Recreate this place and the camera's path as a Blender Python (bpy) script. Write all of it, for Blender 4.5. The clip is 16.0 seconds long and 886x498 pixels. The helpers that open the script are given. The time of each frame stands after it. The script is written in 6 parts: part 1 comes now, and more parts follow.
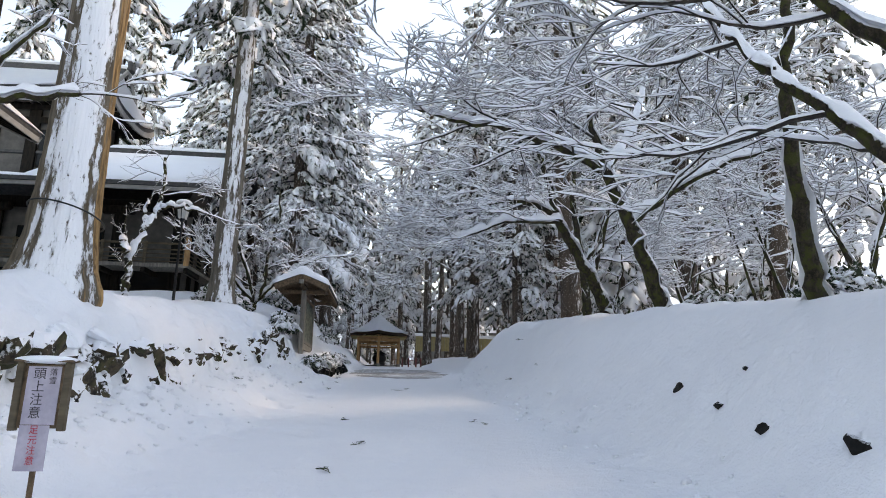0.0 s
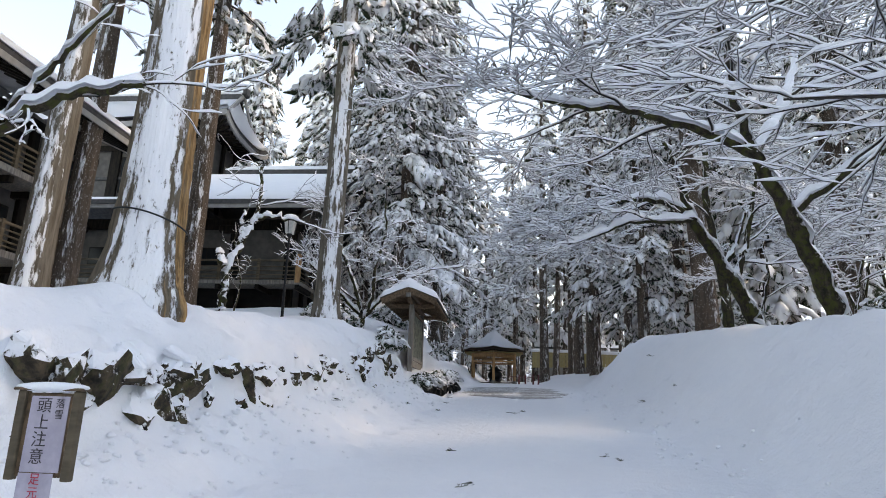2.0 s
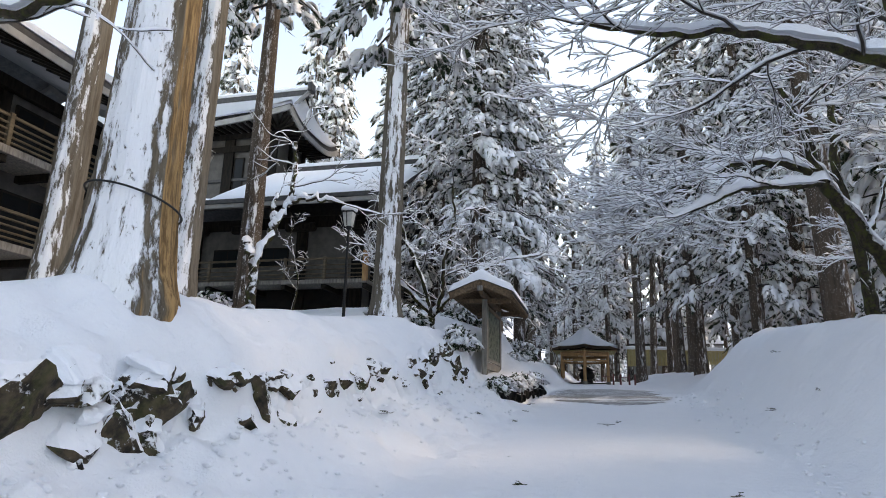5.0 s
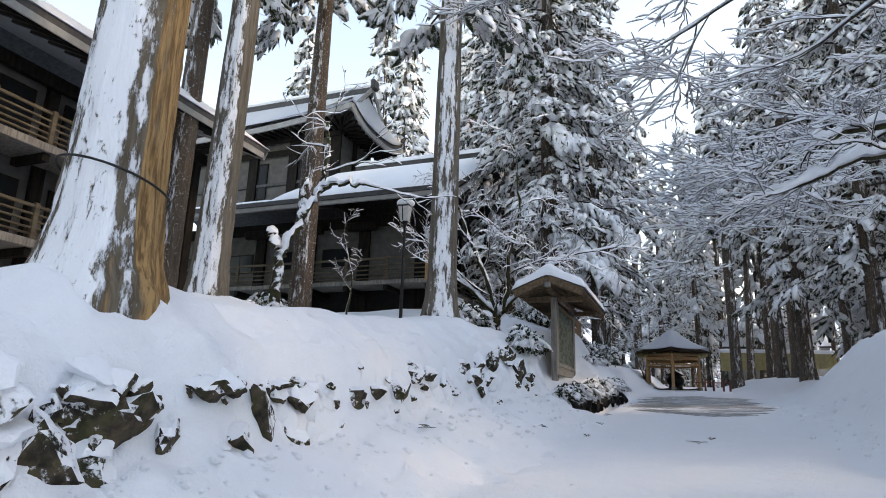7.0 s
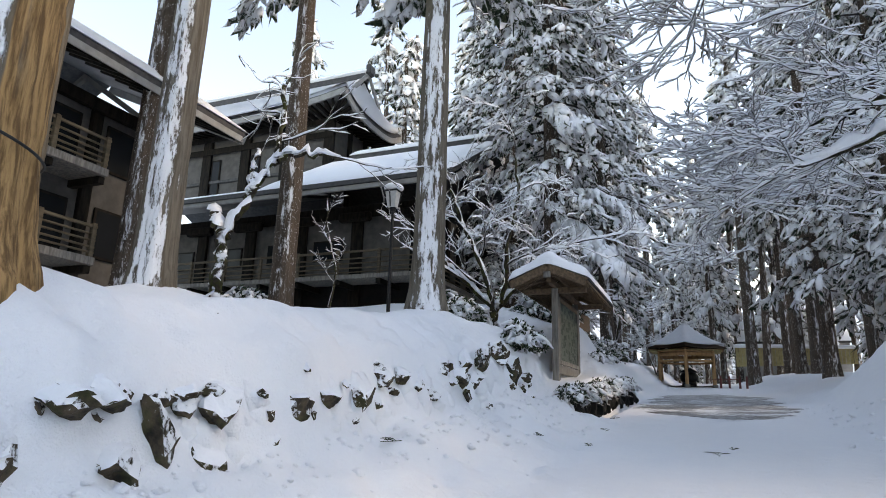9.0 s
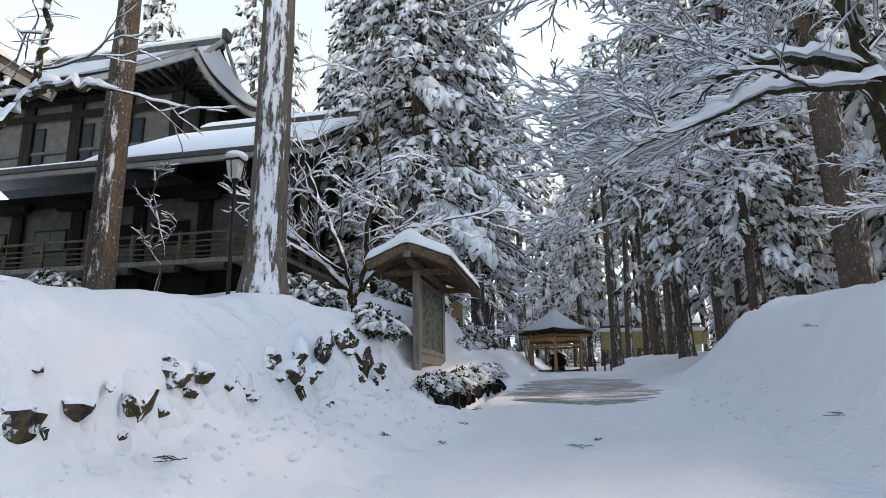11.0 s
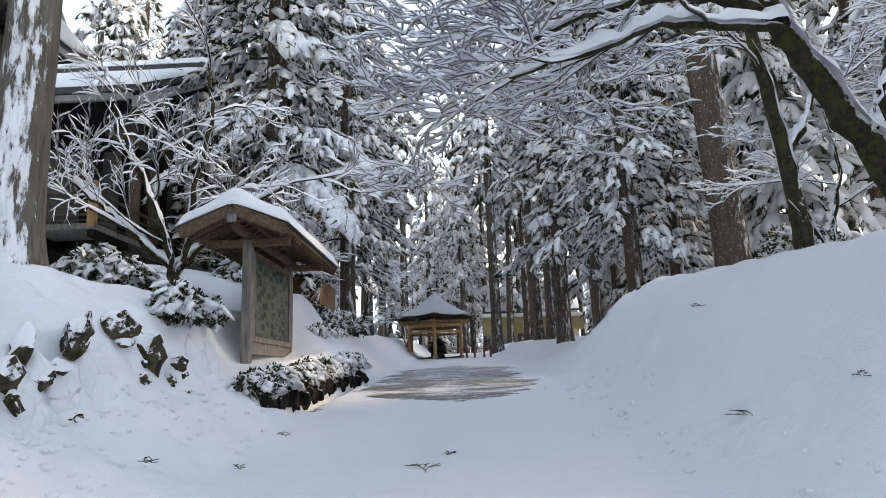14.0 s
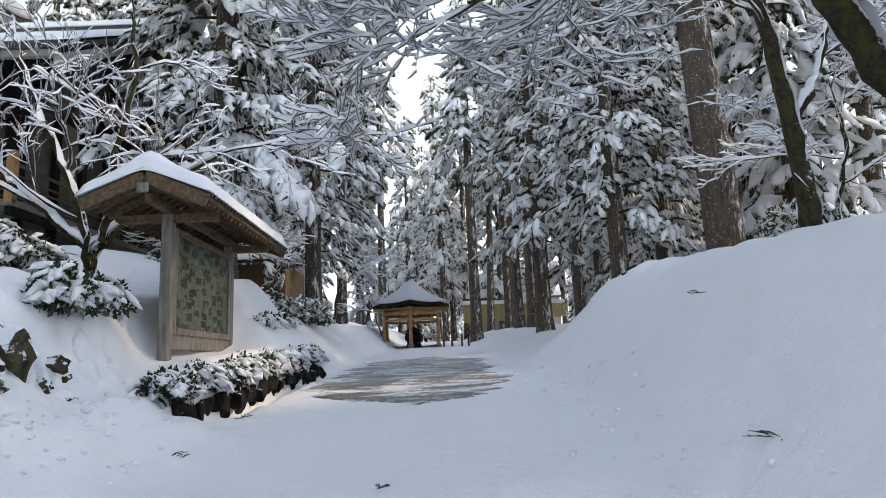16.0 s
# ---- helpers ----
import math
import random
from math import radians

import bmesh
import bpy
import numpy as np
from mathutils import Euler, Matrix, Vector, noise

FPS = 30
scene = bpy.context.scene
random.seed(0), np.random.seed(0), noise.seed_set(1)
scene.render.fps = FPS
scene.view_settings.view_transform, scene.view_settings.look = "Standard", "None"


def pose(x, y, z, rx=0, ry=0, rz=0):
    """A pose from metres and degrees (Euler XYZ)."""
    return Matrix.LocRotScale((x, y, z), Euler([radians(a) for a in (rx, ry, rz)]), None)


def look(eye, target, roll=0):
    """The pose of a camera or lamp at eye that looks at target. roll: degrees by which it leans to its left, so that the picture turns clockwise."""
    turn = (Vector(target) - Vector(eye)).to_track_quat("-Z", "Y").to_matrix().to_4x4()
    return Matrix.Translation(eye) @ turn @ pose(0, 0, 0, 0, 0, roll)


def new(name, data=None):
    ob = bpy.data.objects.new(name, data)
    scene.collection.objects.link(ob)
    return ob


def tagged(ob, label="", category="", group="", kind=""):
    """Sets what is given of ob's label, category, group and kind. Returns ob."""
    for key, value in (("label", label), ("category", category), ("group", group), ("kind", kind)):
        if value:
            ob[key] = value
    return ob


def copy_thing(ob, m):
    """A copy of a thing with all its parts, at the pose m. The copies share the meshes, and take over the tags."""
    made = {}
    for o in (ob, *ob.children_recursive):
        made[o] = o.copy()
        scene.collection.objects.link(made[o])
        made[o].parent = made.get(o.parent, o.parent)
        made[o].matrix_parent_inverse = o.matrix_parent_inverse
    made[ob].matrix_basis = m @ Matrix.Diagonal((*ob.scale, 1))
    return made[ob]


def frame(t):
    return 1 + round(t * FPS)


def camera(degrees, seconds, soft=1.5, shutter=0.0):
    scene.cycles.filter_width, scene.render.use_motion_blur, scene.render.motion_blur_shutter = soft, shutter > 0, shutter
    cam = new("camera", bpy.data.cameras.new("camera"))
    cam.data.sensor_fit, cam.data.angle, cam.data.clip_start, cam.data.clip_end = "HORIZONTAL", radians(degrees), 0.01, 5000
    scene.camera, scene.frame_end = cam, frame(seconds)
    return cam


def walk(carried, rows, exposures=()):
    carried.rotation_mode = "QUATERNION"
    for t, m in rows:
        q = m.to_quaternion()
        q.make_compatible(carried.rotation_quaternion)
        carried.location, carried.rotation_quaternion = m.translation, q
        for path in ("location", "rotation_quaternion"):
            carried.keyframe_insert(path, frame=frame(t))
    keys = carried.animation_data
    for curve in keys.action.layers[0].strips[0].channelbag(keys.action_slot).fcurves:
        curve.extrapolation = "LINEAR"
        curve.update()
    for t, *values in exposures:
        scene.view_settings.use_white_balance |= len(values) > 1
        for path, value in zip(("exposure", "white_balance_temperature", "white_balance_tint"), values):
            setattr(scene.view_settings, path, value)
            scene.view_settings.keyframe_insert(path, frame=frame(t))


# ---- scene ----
cam = camera(70.8, 16.0, soft=0.95)
PATH = [
    (0, (-0.842, 2.89, 2.074), (-0.669, 4.831, 2.525), 1.0),
    (0.5, (-0.77, 3.336, 2.128), (-0.647, 5.279, 2.587), 1.1),
    (1, (-0.757, 3.75, 2.17), (-0.728, 5.694, 2.638), 1.3),
    (1.5, (-0.727, 4.147, 2.228), (-0.829, 6.086, 2.708), 1.6),
    (2, (-0.741, 4.589, 2.248), (-0.931, 6.519, 2.738), 1.7),
    (2.5, (-0.705, 4.996, 2.281), (-0.961, 6.917, 2.775), 1.6),
    (3, (-0.66, 5.407, 2.335), (-0.974, 7.32, 2.825), 1.7),
    (5.5, (-0.609, 7.597, 2.525), (-1.112, 9.471, 3.01), 1.2),
    (6, (-0.588, 8.043, 2.566), (-1.145, 9.901, 3.054), 1.2),
    (6.5, (-0.531, 8.443, 2.579), (-1.164, 10.275, 3.071), 1.3),
    (7, (-0.539, 8.89, 2.629), (-1.244, 10.696, 3.117), 1.8),
    (7.5, (-0.586, 9.326, 2.665), (-1.322, 11.121, 3.151), 1.9),
    (8, (-0.599, 9.722, 2.694), (-1.357, 11.508, 3.18), 1.5),
    (10.5, (-0.58, 11.896, 2.902), (-1.107, 13.771, 3.357), 0.2),
    (11, (-0.502, 12.311, 2.88), (-0.879, 14.222, 3.33), -0.9),
    (11.5, (-0.462, 12.731, 2.894), (-0.682, 14.669, 3.338), -1.6),
    (12, (-0.371, 13.16, 2.902), (-0.5, 15.108, 3.335), -2.1),
    (12.5, (-0.306, 13.579, 2.922), (-0.399, 15.531, 3.35), -2.3),
    (13, (-0.243, 14.003, 2.985), (-0.305, 15.957, 3.406), -2.3),
    (13.5, (-0.151, 14.437, 2.999), (-0.196, 16.393, 3.415), -2.3),
    (14, (-0.045, 14.862, 3.023), (-0.074, 16.821, 3.424), -2.3),
    (14.5, (0.046, 15.32, 3.093), (0.042, 17.284, 3.472), -2.5),
    (15, (0.196, 15.716, 3.14), (0.202, 17.682, 3.51), -2.5),
    (15.5, (0.291, 16.14, 3.163), (0.303, 18.107, 3.526), -2.5),
    (16, (0.378, 16.586, 3.195), (0.399, 18.554, 3.553), -2.4),
]
walk(cam, [(t, look(eye, target, roll)) for t, eye, target, roll in PATH], [(0.0, 2.05, 10100.0, 16.5), (8.0, 2.05, 9800.0, 15.5), (11.0, 2.15, 9900.0, 14.5), (14.0, 2.35, 10500.0, 15.0), (16.0, 2.38, 10500.0, 15.0)])

# ---- light ----
SUN_EL, SUN_AZ = 34.0, 72.0
world = bpy.data.worlds.new("sky")
scene.world = world
world.use_nodes = True
wn = world.node_tree.nodes
sky = wn.new("ShaderNodeTexSky")
sky.sky_type, sky.sun_disc = "NISHITA", False
sky.sun_elevation, sky.sun_rotation = radians(SUN_EL), radians(SUN_AZ)
sky.air_density, sky.dust_density, sky.ozone_density = 1.0, 0.25, 1.0
world.node_tree.links.new(sky.outputs[0], wn["Background"].inputs[0])
wn["Background"].inputs[1].default_value = 0.15
sun = new("sun", bpy.data.lights.new("sun", "SUN"))
sun.data.energy, sun.data.angle, sun.data.color = 0.5, radians(7.0), (1.0, 0.93, 0.84)
az, el = radians(SUN_AZ), radians(SUN_EL)
sun.matrix_world = look((math.sin(az) * math.cos(el) * 60, math.cos(az) * math.cos(el) * 60, math.sin(el) * 60), (0, 0, 0))

# ---- materials ----
WIND = Vector((0.4, -0.9, 0.15)).normalized()


class Mat:
    """A node material under construction."""

    def __init__(self, name, rough=0.7, metal=0.0, spec=0.4):
        self.m = bpy.data.materials.new(name)
        self.m.use_nodes = True
        self.t = self.m.node_tree
        self.b = self.t.nodes["Principled BSDF"]
        self.b.inputs["Roughness"].default_value = rough
        self.b.inputs["Metallic"].default_value = metal
        self.b.inputs["Specular IOR Level"].default_value = spec
        self.coord = self.t.nodes.new("ShaderNodeTexCoord")
        self.geo = self.t.nodes.new("ShaderNodeNewGeometry")

    def link(self, a, b):
        self.t.links.new(a, b)

    def noise(self, scale, detail=4.0, rough=0.55, stretch=None, world_space=True):
        n = self.t.nodes.new("ShaderNodeTexNoise")
        n.inputs["Scale"].default_value, n.inputs["Detail"].default_value, n.inputs["Roughness"].default_value = scale, detail, rough
        src = self.geo.outputs["Position"] if world_space else self.coord.outputs["Object"]
        if stretch:
            mp = self.t.nodes.new("ShaderNodeMapping")
            mp.inputs["Scale"].default_value = stretch
            self.link(src, mp.inputs[0])
            src = mp.outputs[0]
        self.link(src, n.inputs["Vector"])
        return n.outputs["Fac"]

    def ramp(self, fac, stops):
        r = self.t.nodes.new("ShaderNodeValToRGB")
        el = r.color_ramp.elements
        while len(el) < len(stops):
            el.new(0.5)
        for e, (p, c) in zip(el, stops):
            e.position = p
            e.color = (*c, 1) if len(c) == 3 else c
        self.link(fac, r.inputs[0])
        return r.outputs[0]

    def math(self, op, a, b=None, c=None):
        n = self.t.nodes.new("ShaderNodeMath")
        n.operation = op
        for i, v in enumerate((a, b, c)):
            if v is None:
                continue
            if isinstance(v, (int, float)):
                n.inputs[i].default_value = v
            else:
                self.link(v, n.inputs[i])
        return n.outputs[0]

    def step(self, v, lo, hi):
        n = self.t.nodes.new("ShaderNodeMapRange")
        n.interpolation_type = "SMOOTHSTEP"
        n.inputs[1].default_value, n.inputs[2].default_value = lo, hi
        self.link(v, n.inputs[0])
        return n.outputs[0]

    def facing(self, d):
        n = self.t.nodes.new("ShaderNodeVectorMath")
        n.operation = "DOT_PRODUCT"
        n.inputs[1].default_value = d
        self.link(self.geo.outputs["Normal"], n.inputs[0])
        return n.outputs["Value"]

    def mix(self, fac, a, b):
        n = self.t.nodes.new("ShaderNodeMix")
        n.data_type = "RGBA"
        for i, v in ((0, fac), (6, a), (7, b)):
            if isinstance(v, (int, float)):
                n.inputs[i].default_value = v
            elif isinstance(v, tuple):
                n.inputs[i].default_value = (*v, 1)
            else:
                self.link(v, n.inputs[i])
        return n.outputs[2]

    def per_object(self):
        return self.t.nodes.new("ShaderNodeObjectInfo").outputs["Random"]

    def color(self, c):
        if isinstance(c, tuple):
            self.b.inputs["Base Color"].default_value = (*c, 1)
        else:
            self.link(c, self.b.inputs["Base Color"])
        return self

    def bump(self, h, strength=0.4, dist=0.02):
        n = self.t.nodes.new("ShaderNodeBump")
        n.inputs["Strength"].default_value, n.inputs["Distance"].default_value = strength, dist
        self.link(h, n.inputs["Height"])
        self.link(n.outputs[0], self.b.inputs["Normal"])
        return self


SNOW = (0.87, 0.89, 0.92)


def snow_mat(name, lump=6.0, depth=0.03):
    m = Mat(name, 0.62, spec=0.25)
    a = m.noise(1.3, 5)
    b = m.noise(lump, 6, 0.65)
    m.color(m.mix(m.math("MULTIPLY", a, b), (0.82, 0.85, 0.89), (0.92, 0.93, 0.94)))
    m.bump(m.math("ADD", b, m.math("MULTIPLY", m.noise(45, 3), 0.25)), 0.75, depth)
    return m.m


def bark_mat(name, dark, light, lo, hi, speck=0.0, peeled_sunlit=False, moss=0.0):
    """Bark with snow driven on to the side that faces the wind."""
    m = Mat(name, 0.85, spec=0.2)
    grain = m.noise(14, 6, 0.65, (1, 1, 0.09))
    broad = m.noise(1.1, 3)
    c = m.mix(m.step(grain, 0.32, 0.68), dark, light)
    c = m.mix(m.math("MULTIPLY", broad, 0.5), c, (light[0] * 1.25, light[1] * 1.2, light[2] * 1.1))
    if moss:
        knots = m.noise(22, 6, 0.75)
        c = m.mix(m.step(knots, 0.42, 0.62), c, (0.012, 0.010, 0.007))
        c = m.mix(m.math("MULTIPLY", m.step(m.noise(5.5, 7, 0.75), 0.48, 0.58), moss), c, (0.060, 0.066, 0.016))
    if peeled_sunlit:
        # peeled ochre bark on one side, with warm sunlight painted into its colour
        side = m.step(m.math("ADD", m.facing((0.72, 0.69, 0)), m.math("MULTIPLY", m.noise(2.2, 4, 0.6, (1, 1, 0.3)), 0.6)), 0.86, 0.99)
        peel = m.mix(m.step(grain, 0.38, 0.62), (0.15, 0.083, 0.036), (0.44, 0.26, 0.115))
        c = m.mix(side, c, peel)
    mask = m.step(m.math("ADD", m.facing(tuple(WIND)), m.math("MULTIPLY", m.math("SUBTRACT", m.noise(7, 8, 0.75, (1, 1, 0.25)), 0.5), 1.7)), lo, hi)
    if speck:
        mask = m.math("MAXIMUM", mask, m.step(m.noise(26, 4, 0.75, (1, 1, 0.6)), 0.66 - speck, 0.69 - speck))
    mask = m.math("MULTIPLY", mask, m.step(m.noise(16, 6, 0.7, (1, 1, 0.5)), 0.31, 0.40))
    up = m.step(m.facing((0, 0, 1)), 0.35, 0.6)
    if moss:
        up = m.step(m.math("ADD", m.facing((0, 0, 1)), m.math("MULTIPLY", m.math("SUBTRACT", m.noise(9, 6, 0.7), 0.5), 1.1)), 0.12, 0.24)
        grain = m.math("ADD", grain, knots)
    mask = m.math("MAXIMUM", mask, up)
    m.color(m.mix(mask, c, SNOW))
    m.bump(m.math("ADD", m.math("MULTIPLY", grain, 1.0), m.math("MULTIPLY", mask, 0.8)), 0.8, 0.035)
    return m.m


def capped_mat(name, dark, light, lo=0.35, hi=0.6, scale=6, moss=0.0, jitter=0.6):
    """Something with snow lying on all that faces up."""
    m = Mat(name, 0.85, spec=0.25)
    n = m.noise(scale, 6, 0.6)
    c = m.mix(m.step(n, 0.3, 0.7), dark, light)
    if moss:
        c = m.mix(m.math("MULTIPLY", m.step(m.noise(scale * 0.7, 5), 0.48, 0.62), moss), c, (0.085, 0.10, 0.025))
    mask = m.step(m.math("ADD", m.facing((0, 0, 1)), m.math("MULTIPLY", m.math("SUBTRACT", m.noise(scale * 2.0, 5, 0.65), 0.5), jitter)), lo, hi)
    m.color(m.mix(mask, c, SNOW))
    m.bump(m.math("ADD", n, mask), 0.8, 0.05)
    return m.m


def plain_mat(name, a, b, scale=8, rough=0.7, metal=0.0, stretch=None, bump=0.3, dist=0.006, vary=0.0, spec=0.4):
    m = Mat(name, rough, metal, spec)
    n = m.noise(scale, 5, 0.6, stretch)
    c = m.mix(m.step(n, 0.3, 0.7), a, b)
    c = m.mix(m.math("MULTIPLY", m.noise(0.9, 3), 0.35), c, (a[0] * 0.75, a[1] * 0.75, a[2] * 0.75))
    if vary:
        c = m.mix(m.math("MULTIPLY", m.per_object(), vary), c, (a[0] * 0.6, a[1] * 0.6, a[2] * 0.6))
    m.color(c)
    m.bump(n, bump, dist)
    return m.m


M = {}
M["snow"] = snow_mat("snow")
M["snow_ground"] = snow_mat("snow_ground", 4.5, 0.08)
M["snow_roof"] = snow_mat("snow_roof", 2.5, 0.05)
M["snow_lump"] = snow_mat("snow_on_branches", 9, 0.03)
M["bark_cedar"] = bark_mat("cedar_bark_snow_driven", (0.055, 0.042, 0.030), (0.165, 0.148, 0.125), 0.82, 0.95)
M["bark_peeled_sunlit"] = bark_mat("cedar_bark_peeled_sunlit", (0.055, 0.042, 0.030), (0.18, 0.15, 0.115), 0.66, 0.80, peeled_sunlit=True)
M["bark_speck"] = bark_mat("cedar_bark_snow_specks", (0.035, 0.028, 0.024), (0.115, 0.088, 0.070), 0.95, 1.15, speck=0.045)
M["bark_maple"] = bark_mat("maple_bark_mossy", (0.010, 0.008, 0.006), (0.060, 0.048, 0.034), 1.25, 1.5, speck=0.0, moss=0.75)
M["twig"] = plain_mat("twig_bark", (0.020, 0.017, 0.015), (0.06, 0.05, 0.042), 12, 0.85)
M["needle"] = capped_mat("cedar_needles_snowed", (0.010, 0.018, 0.010), (0.050, 0.074, 0.036), -0.72, -0.38, 9, jitter=1.6)
M["fringe"] = plain_mat("cedar_needles", (0.016, 0.028, 0.014), (0.07, 0.09, 0.045), 6, 0.7, bump=0.0)
M["leaf"] = plain_mat("evergreen_leaf", (0.012, 0.024, 0.010), (0.045, 0.075, 0.025), 9, 0.45, bump=0.0, vary=0.4)
M["stone"] = capped_mat("wall_stone", (0.014, 0.012, 0.010), (0.10, 0.075, 0.05), 0.02, 0.20, 7, moss=0.25, jitter=1.5)
# near-black stone: the shade of ditch and bank hollows is in its colour
M["stone_dark"] = capped_mat("shade_black_stone", (0.005, 0.005, 0.005), (0.022, 0.020, 0.018), 0.75, 0.95, 5)
M["wood_dark"] = plain_mat("dark_stained_timber", (0.007, 0.006, 0.005), (0.024, 0.019, 0.015), 10, 0.8, stretch=(1, 1, 0.2), spec=0.12)
M["wood_brown"] = plain_mat("weathered_timber", (0.075, 0.046, 0.026), (0.19, 0.122, 0.072), 16, 0.75, stretch=(1, 0.25, 1))
M["wood_grey"] = plain_mat("grey_timber", (0.12, 0.11, 0.10), (0.27, 0.25, 0.22), 16, 0.8, stretch=(1, 1, 0.15))
M["wood_rail"] = plain_mat("balcony_timber", (0.06, 0.045, 0.028), (0.14, 0.108, 0.07), 9, 0.75, stretch=(0.2, 0.2, 1))
M["wood_orange"] = plain_mat("new_cedar_timber", (0.30, 0.15, 0.06), (0.50, 0.29, 0.13), 12, 0.6, stretch=(1, 1, 0.2))
M["plaster"] = plain_mat("grey_plaster", (0.075, 0.070, 0.066), (0.115, 0.110, 0.102), 3, 0.9, bump=0.15)
M["plaster_white"] = plain_mat("white_plaster", (0.26, 0.255, 0.245), (0.36, 0.355, 0.34), 3, 0.9, bump=0.15)
M["fascia"] = plain_mat("dark_roof_edge", (0.030, 0.030, 0.032), (0.07, 0.07, 0.07), 6, 0.6)
# near-black colour that stands for the shade below the hall floor
M["void"] = plain_mat("underfloor_shade_black", (0.006, 0.006, 0.007), (0.016, 0.015, 0.014), 3, 0.9)
M["iron"] = plain_mat("black_iron", (0.010, 0.010, 0.011), (0.03, 0.03, 0.032), 20, 0.5, 0.6)
M["wire"] = plain_mat("dark_rubber", (0.008, 0.008, 0.008), (0.02, 0.02, 0.02), 20, 0.6)
M["paper"] = plain_mat("wet_white_paper", (0.36, 0.33, 0.40), (0.52, 0.48, 0.56), 6, 0.35)
M["ink"] = plain_mat("black_ink", (0.03, 0.025, 0.03), (0.08, 0.07, 0.08), 20, 0.6)
M["ink_red"] = plain_mat("red_ink", (0.50, 0.03, 0.06), (0.62, 0.08, 0.10), 20, 0.6)
M["fence"] = plain_mat("pale_yellow_boards", (0.36, 0.29, 0.13), (0.50, 0.42, 0.21), 5, 0.7, vary=0.3)
M["lamp_pane"] = plain_mat("frosted_lamp_pane", (0.45, 0.45, 0.44), (0.62, 0.62, 0.60), 5, 0.4)
M["red_post"] = plain_mat("dark_red_paint", (0.12, 0.03, 0.03), (0.20, 0.06, 0.05), 8, 0.5)


def glass_mat(name, tint=(0.008, 0.009, 0.010), rough=0.12):
    m = Mat(name, rough, spec=0.1)
    m.color(m.mix(m.noise(0.8, 2), tint, (tint[0] * 2.5, tint[1] * 2.5, tint[2] * 2.5)))
    return m.m


M["glass_dark"] = glass_mat("dark_window_glass")


def map_mat():
    """The faded printed plan behind the pane of the notice board."""
    m = Mat("faded_green_plan", 0.5, spec=0.15)
    v = m.t.nodes.new("ShaderNodeTexVoronoi")
    v.feature, v.distance = "F1", "CHEBYCHEV"
    v.inputs["Scale"].default_value = 3.2
    mp = m.t.nodes.new("ShaderNodeMapping")
    mp.inputs["Scale"].default_value = (1, 1, 2.0)
    m.link(m.geo.outputs["Position"], mp.inputs[0])
    m.link(mp.outputs[0], v.inputs["Vector"])
    base = m.mix(m.step(m.noise(2.2, 5), 0.35, 0.65), (0.014, 0.024, 0.016), (0.042, 0.060, 0.042))
    blocks = m.step(m.math("ADD", v.outputs["Distance"], m.math("MULTIPLY", m.noise(7, 4), 0.6)), 0.66, 0.72)
    fine = m.step(m.noise(26, 2, 0.5, (1, 1, 0.5)), 0.60, 0.66)
    c = m.mix(m.math("MULTIPLY", blocks, 0.55), base, (0.15, 0.17, 0.14))
    m.color(m.mix(m.math("MULTIPLY", fine, 0.5), c, (0.25, 0.27, 0.23)))
    return m.m


M["plan"] = map_mat()


def wet_mat():
    m = Mat("wet_asphalt_with_slush", 0.35, spec=0.5)
    streak = m.noise(1.6, 6, 0.65, (0.5, 1.6, 1))
    fine = m.noise(14, 5, 0.7, (0.6, 1.6, 1))
    slush = m.step(m.math("ADD", m.math("MULTIPLY", streak, 0.75), m.math("MULTIPLY", fine, 0.6)), 0.63, 0.75)
    c = m.mix(fine, (0.035, 0.032, 0.030), (0.12, 0.112, 0.10))
    m.color(m.mix(slush, c, (0.78, 0.81, 0.84)))
    m.link(m.math("ADD", m.math("MULTIPLY", slush, 0.35), 0.28), m.b.inputs["Roughness"])
    m.bump(m.math("ADD", fine, slush), 0.6, 0.02)
    return m.m


M["wet"] = wet_mat()


# ---- mesh tools ----
def mesh(name, verts, faces, mats, index=None, smooth=False):
    me = bpy.data.meshes.new(name)
    verts = np.asarray(verts, dtype=np.float32)
    if isinstance(faces, np.ndarray):
        n, k = faces.shape
        me.vertices.add(len(verts))
        me.vertices.foreach_set("co", verts.ravel())
        me.loops.add(n * k)
        me.loops.foreach_set("vertex_index", faces.astype(np.int32).ravel())
        me.polygons.add(n)
        me.polygons.foreach_set("loop_start", np.arange(0, n * k, k, dtype=np.int32))
        me.polygons.foreach_set("loop_total", np.full(n, k, dtype=np.int32))
    else:
        me.from_pydata(verts.tolist(), [], faces)
    for m in mats if isinstance(mats, (list, tuple)) else (mats,):
        me.materials.append(m)
    if index is not None:
        me.polygons.foreach_set("material_index", np.asarray(index, dtype=np.int32))
    if smooth:
        me.polygons.foreach_set("use_smooth", np.ones(len(me.polygons), dtype=bool))
    me.update(calc_edges=True)
    me.validate()
    return me


def from_bm(name, bm, mats, smooth=False):
    me = bpy.data.meshes.new(name)
    bmesh.ops.recalc_face_normals(bm, faces=bm.faces)
    if smooth:
        for f in bm.faces:
            f.smooth = True
    bm.to_mesh(me)
    bm.free()
    for m in mats if isinstance(mats, (list, tuple)) else (mats,):
        me.materials.append(m)
    return me


def attach(ob, parent):
    ob.parent = parent
    return ob


def part(name, data, material, parent, label="", smooth=False):
    """One mesh object, given in world metres, under a thing or under one of its parts."""
    me = from_bm(name, data, material, smooth) if isinstance(data, bmesh.types.BMesh) else data
    ob = new(name, me)
    ob.parent = parent
    ob.matrix_parent_inverse = Matrix() if parent.parent else parent.matrix_basis.inverted()
    return tagged(ob, label) if label else ob


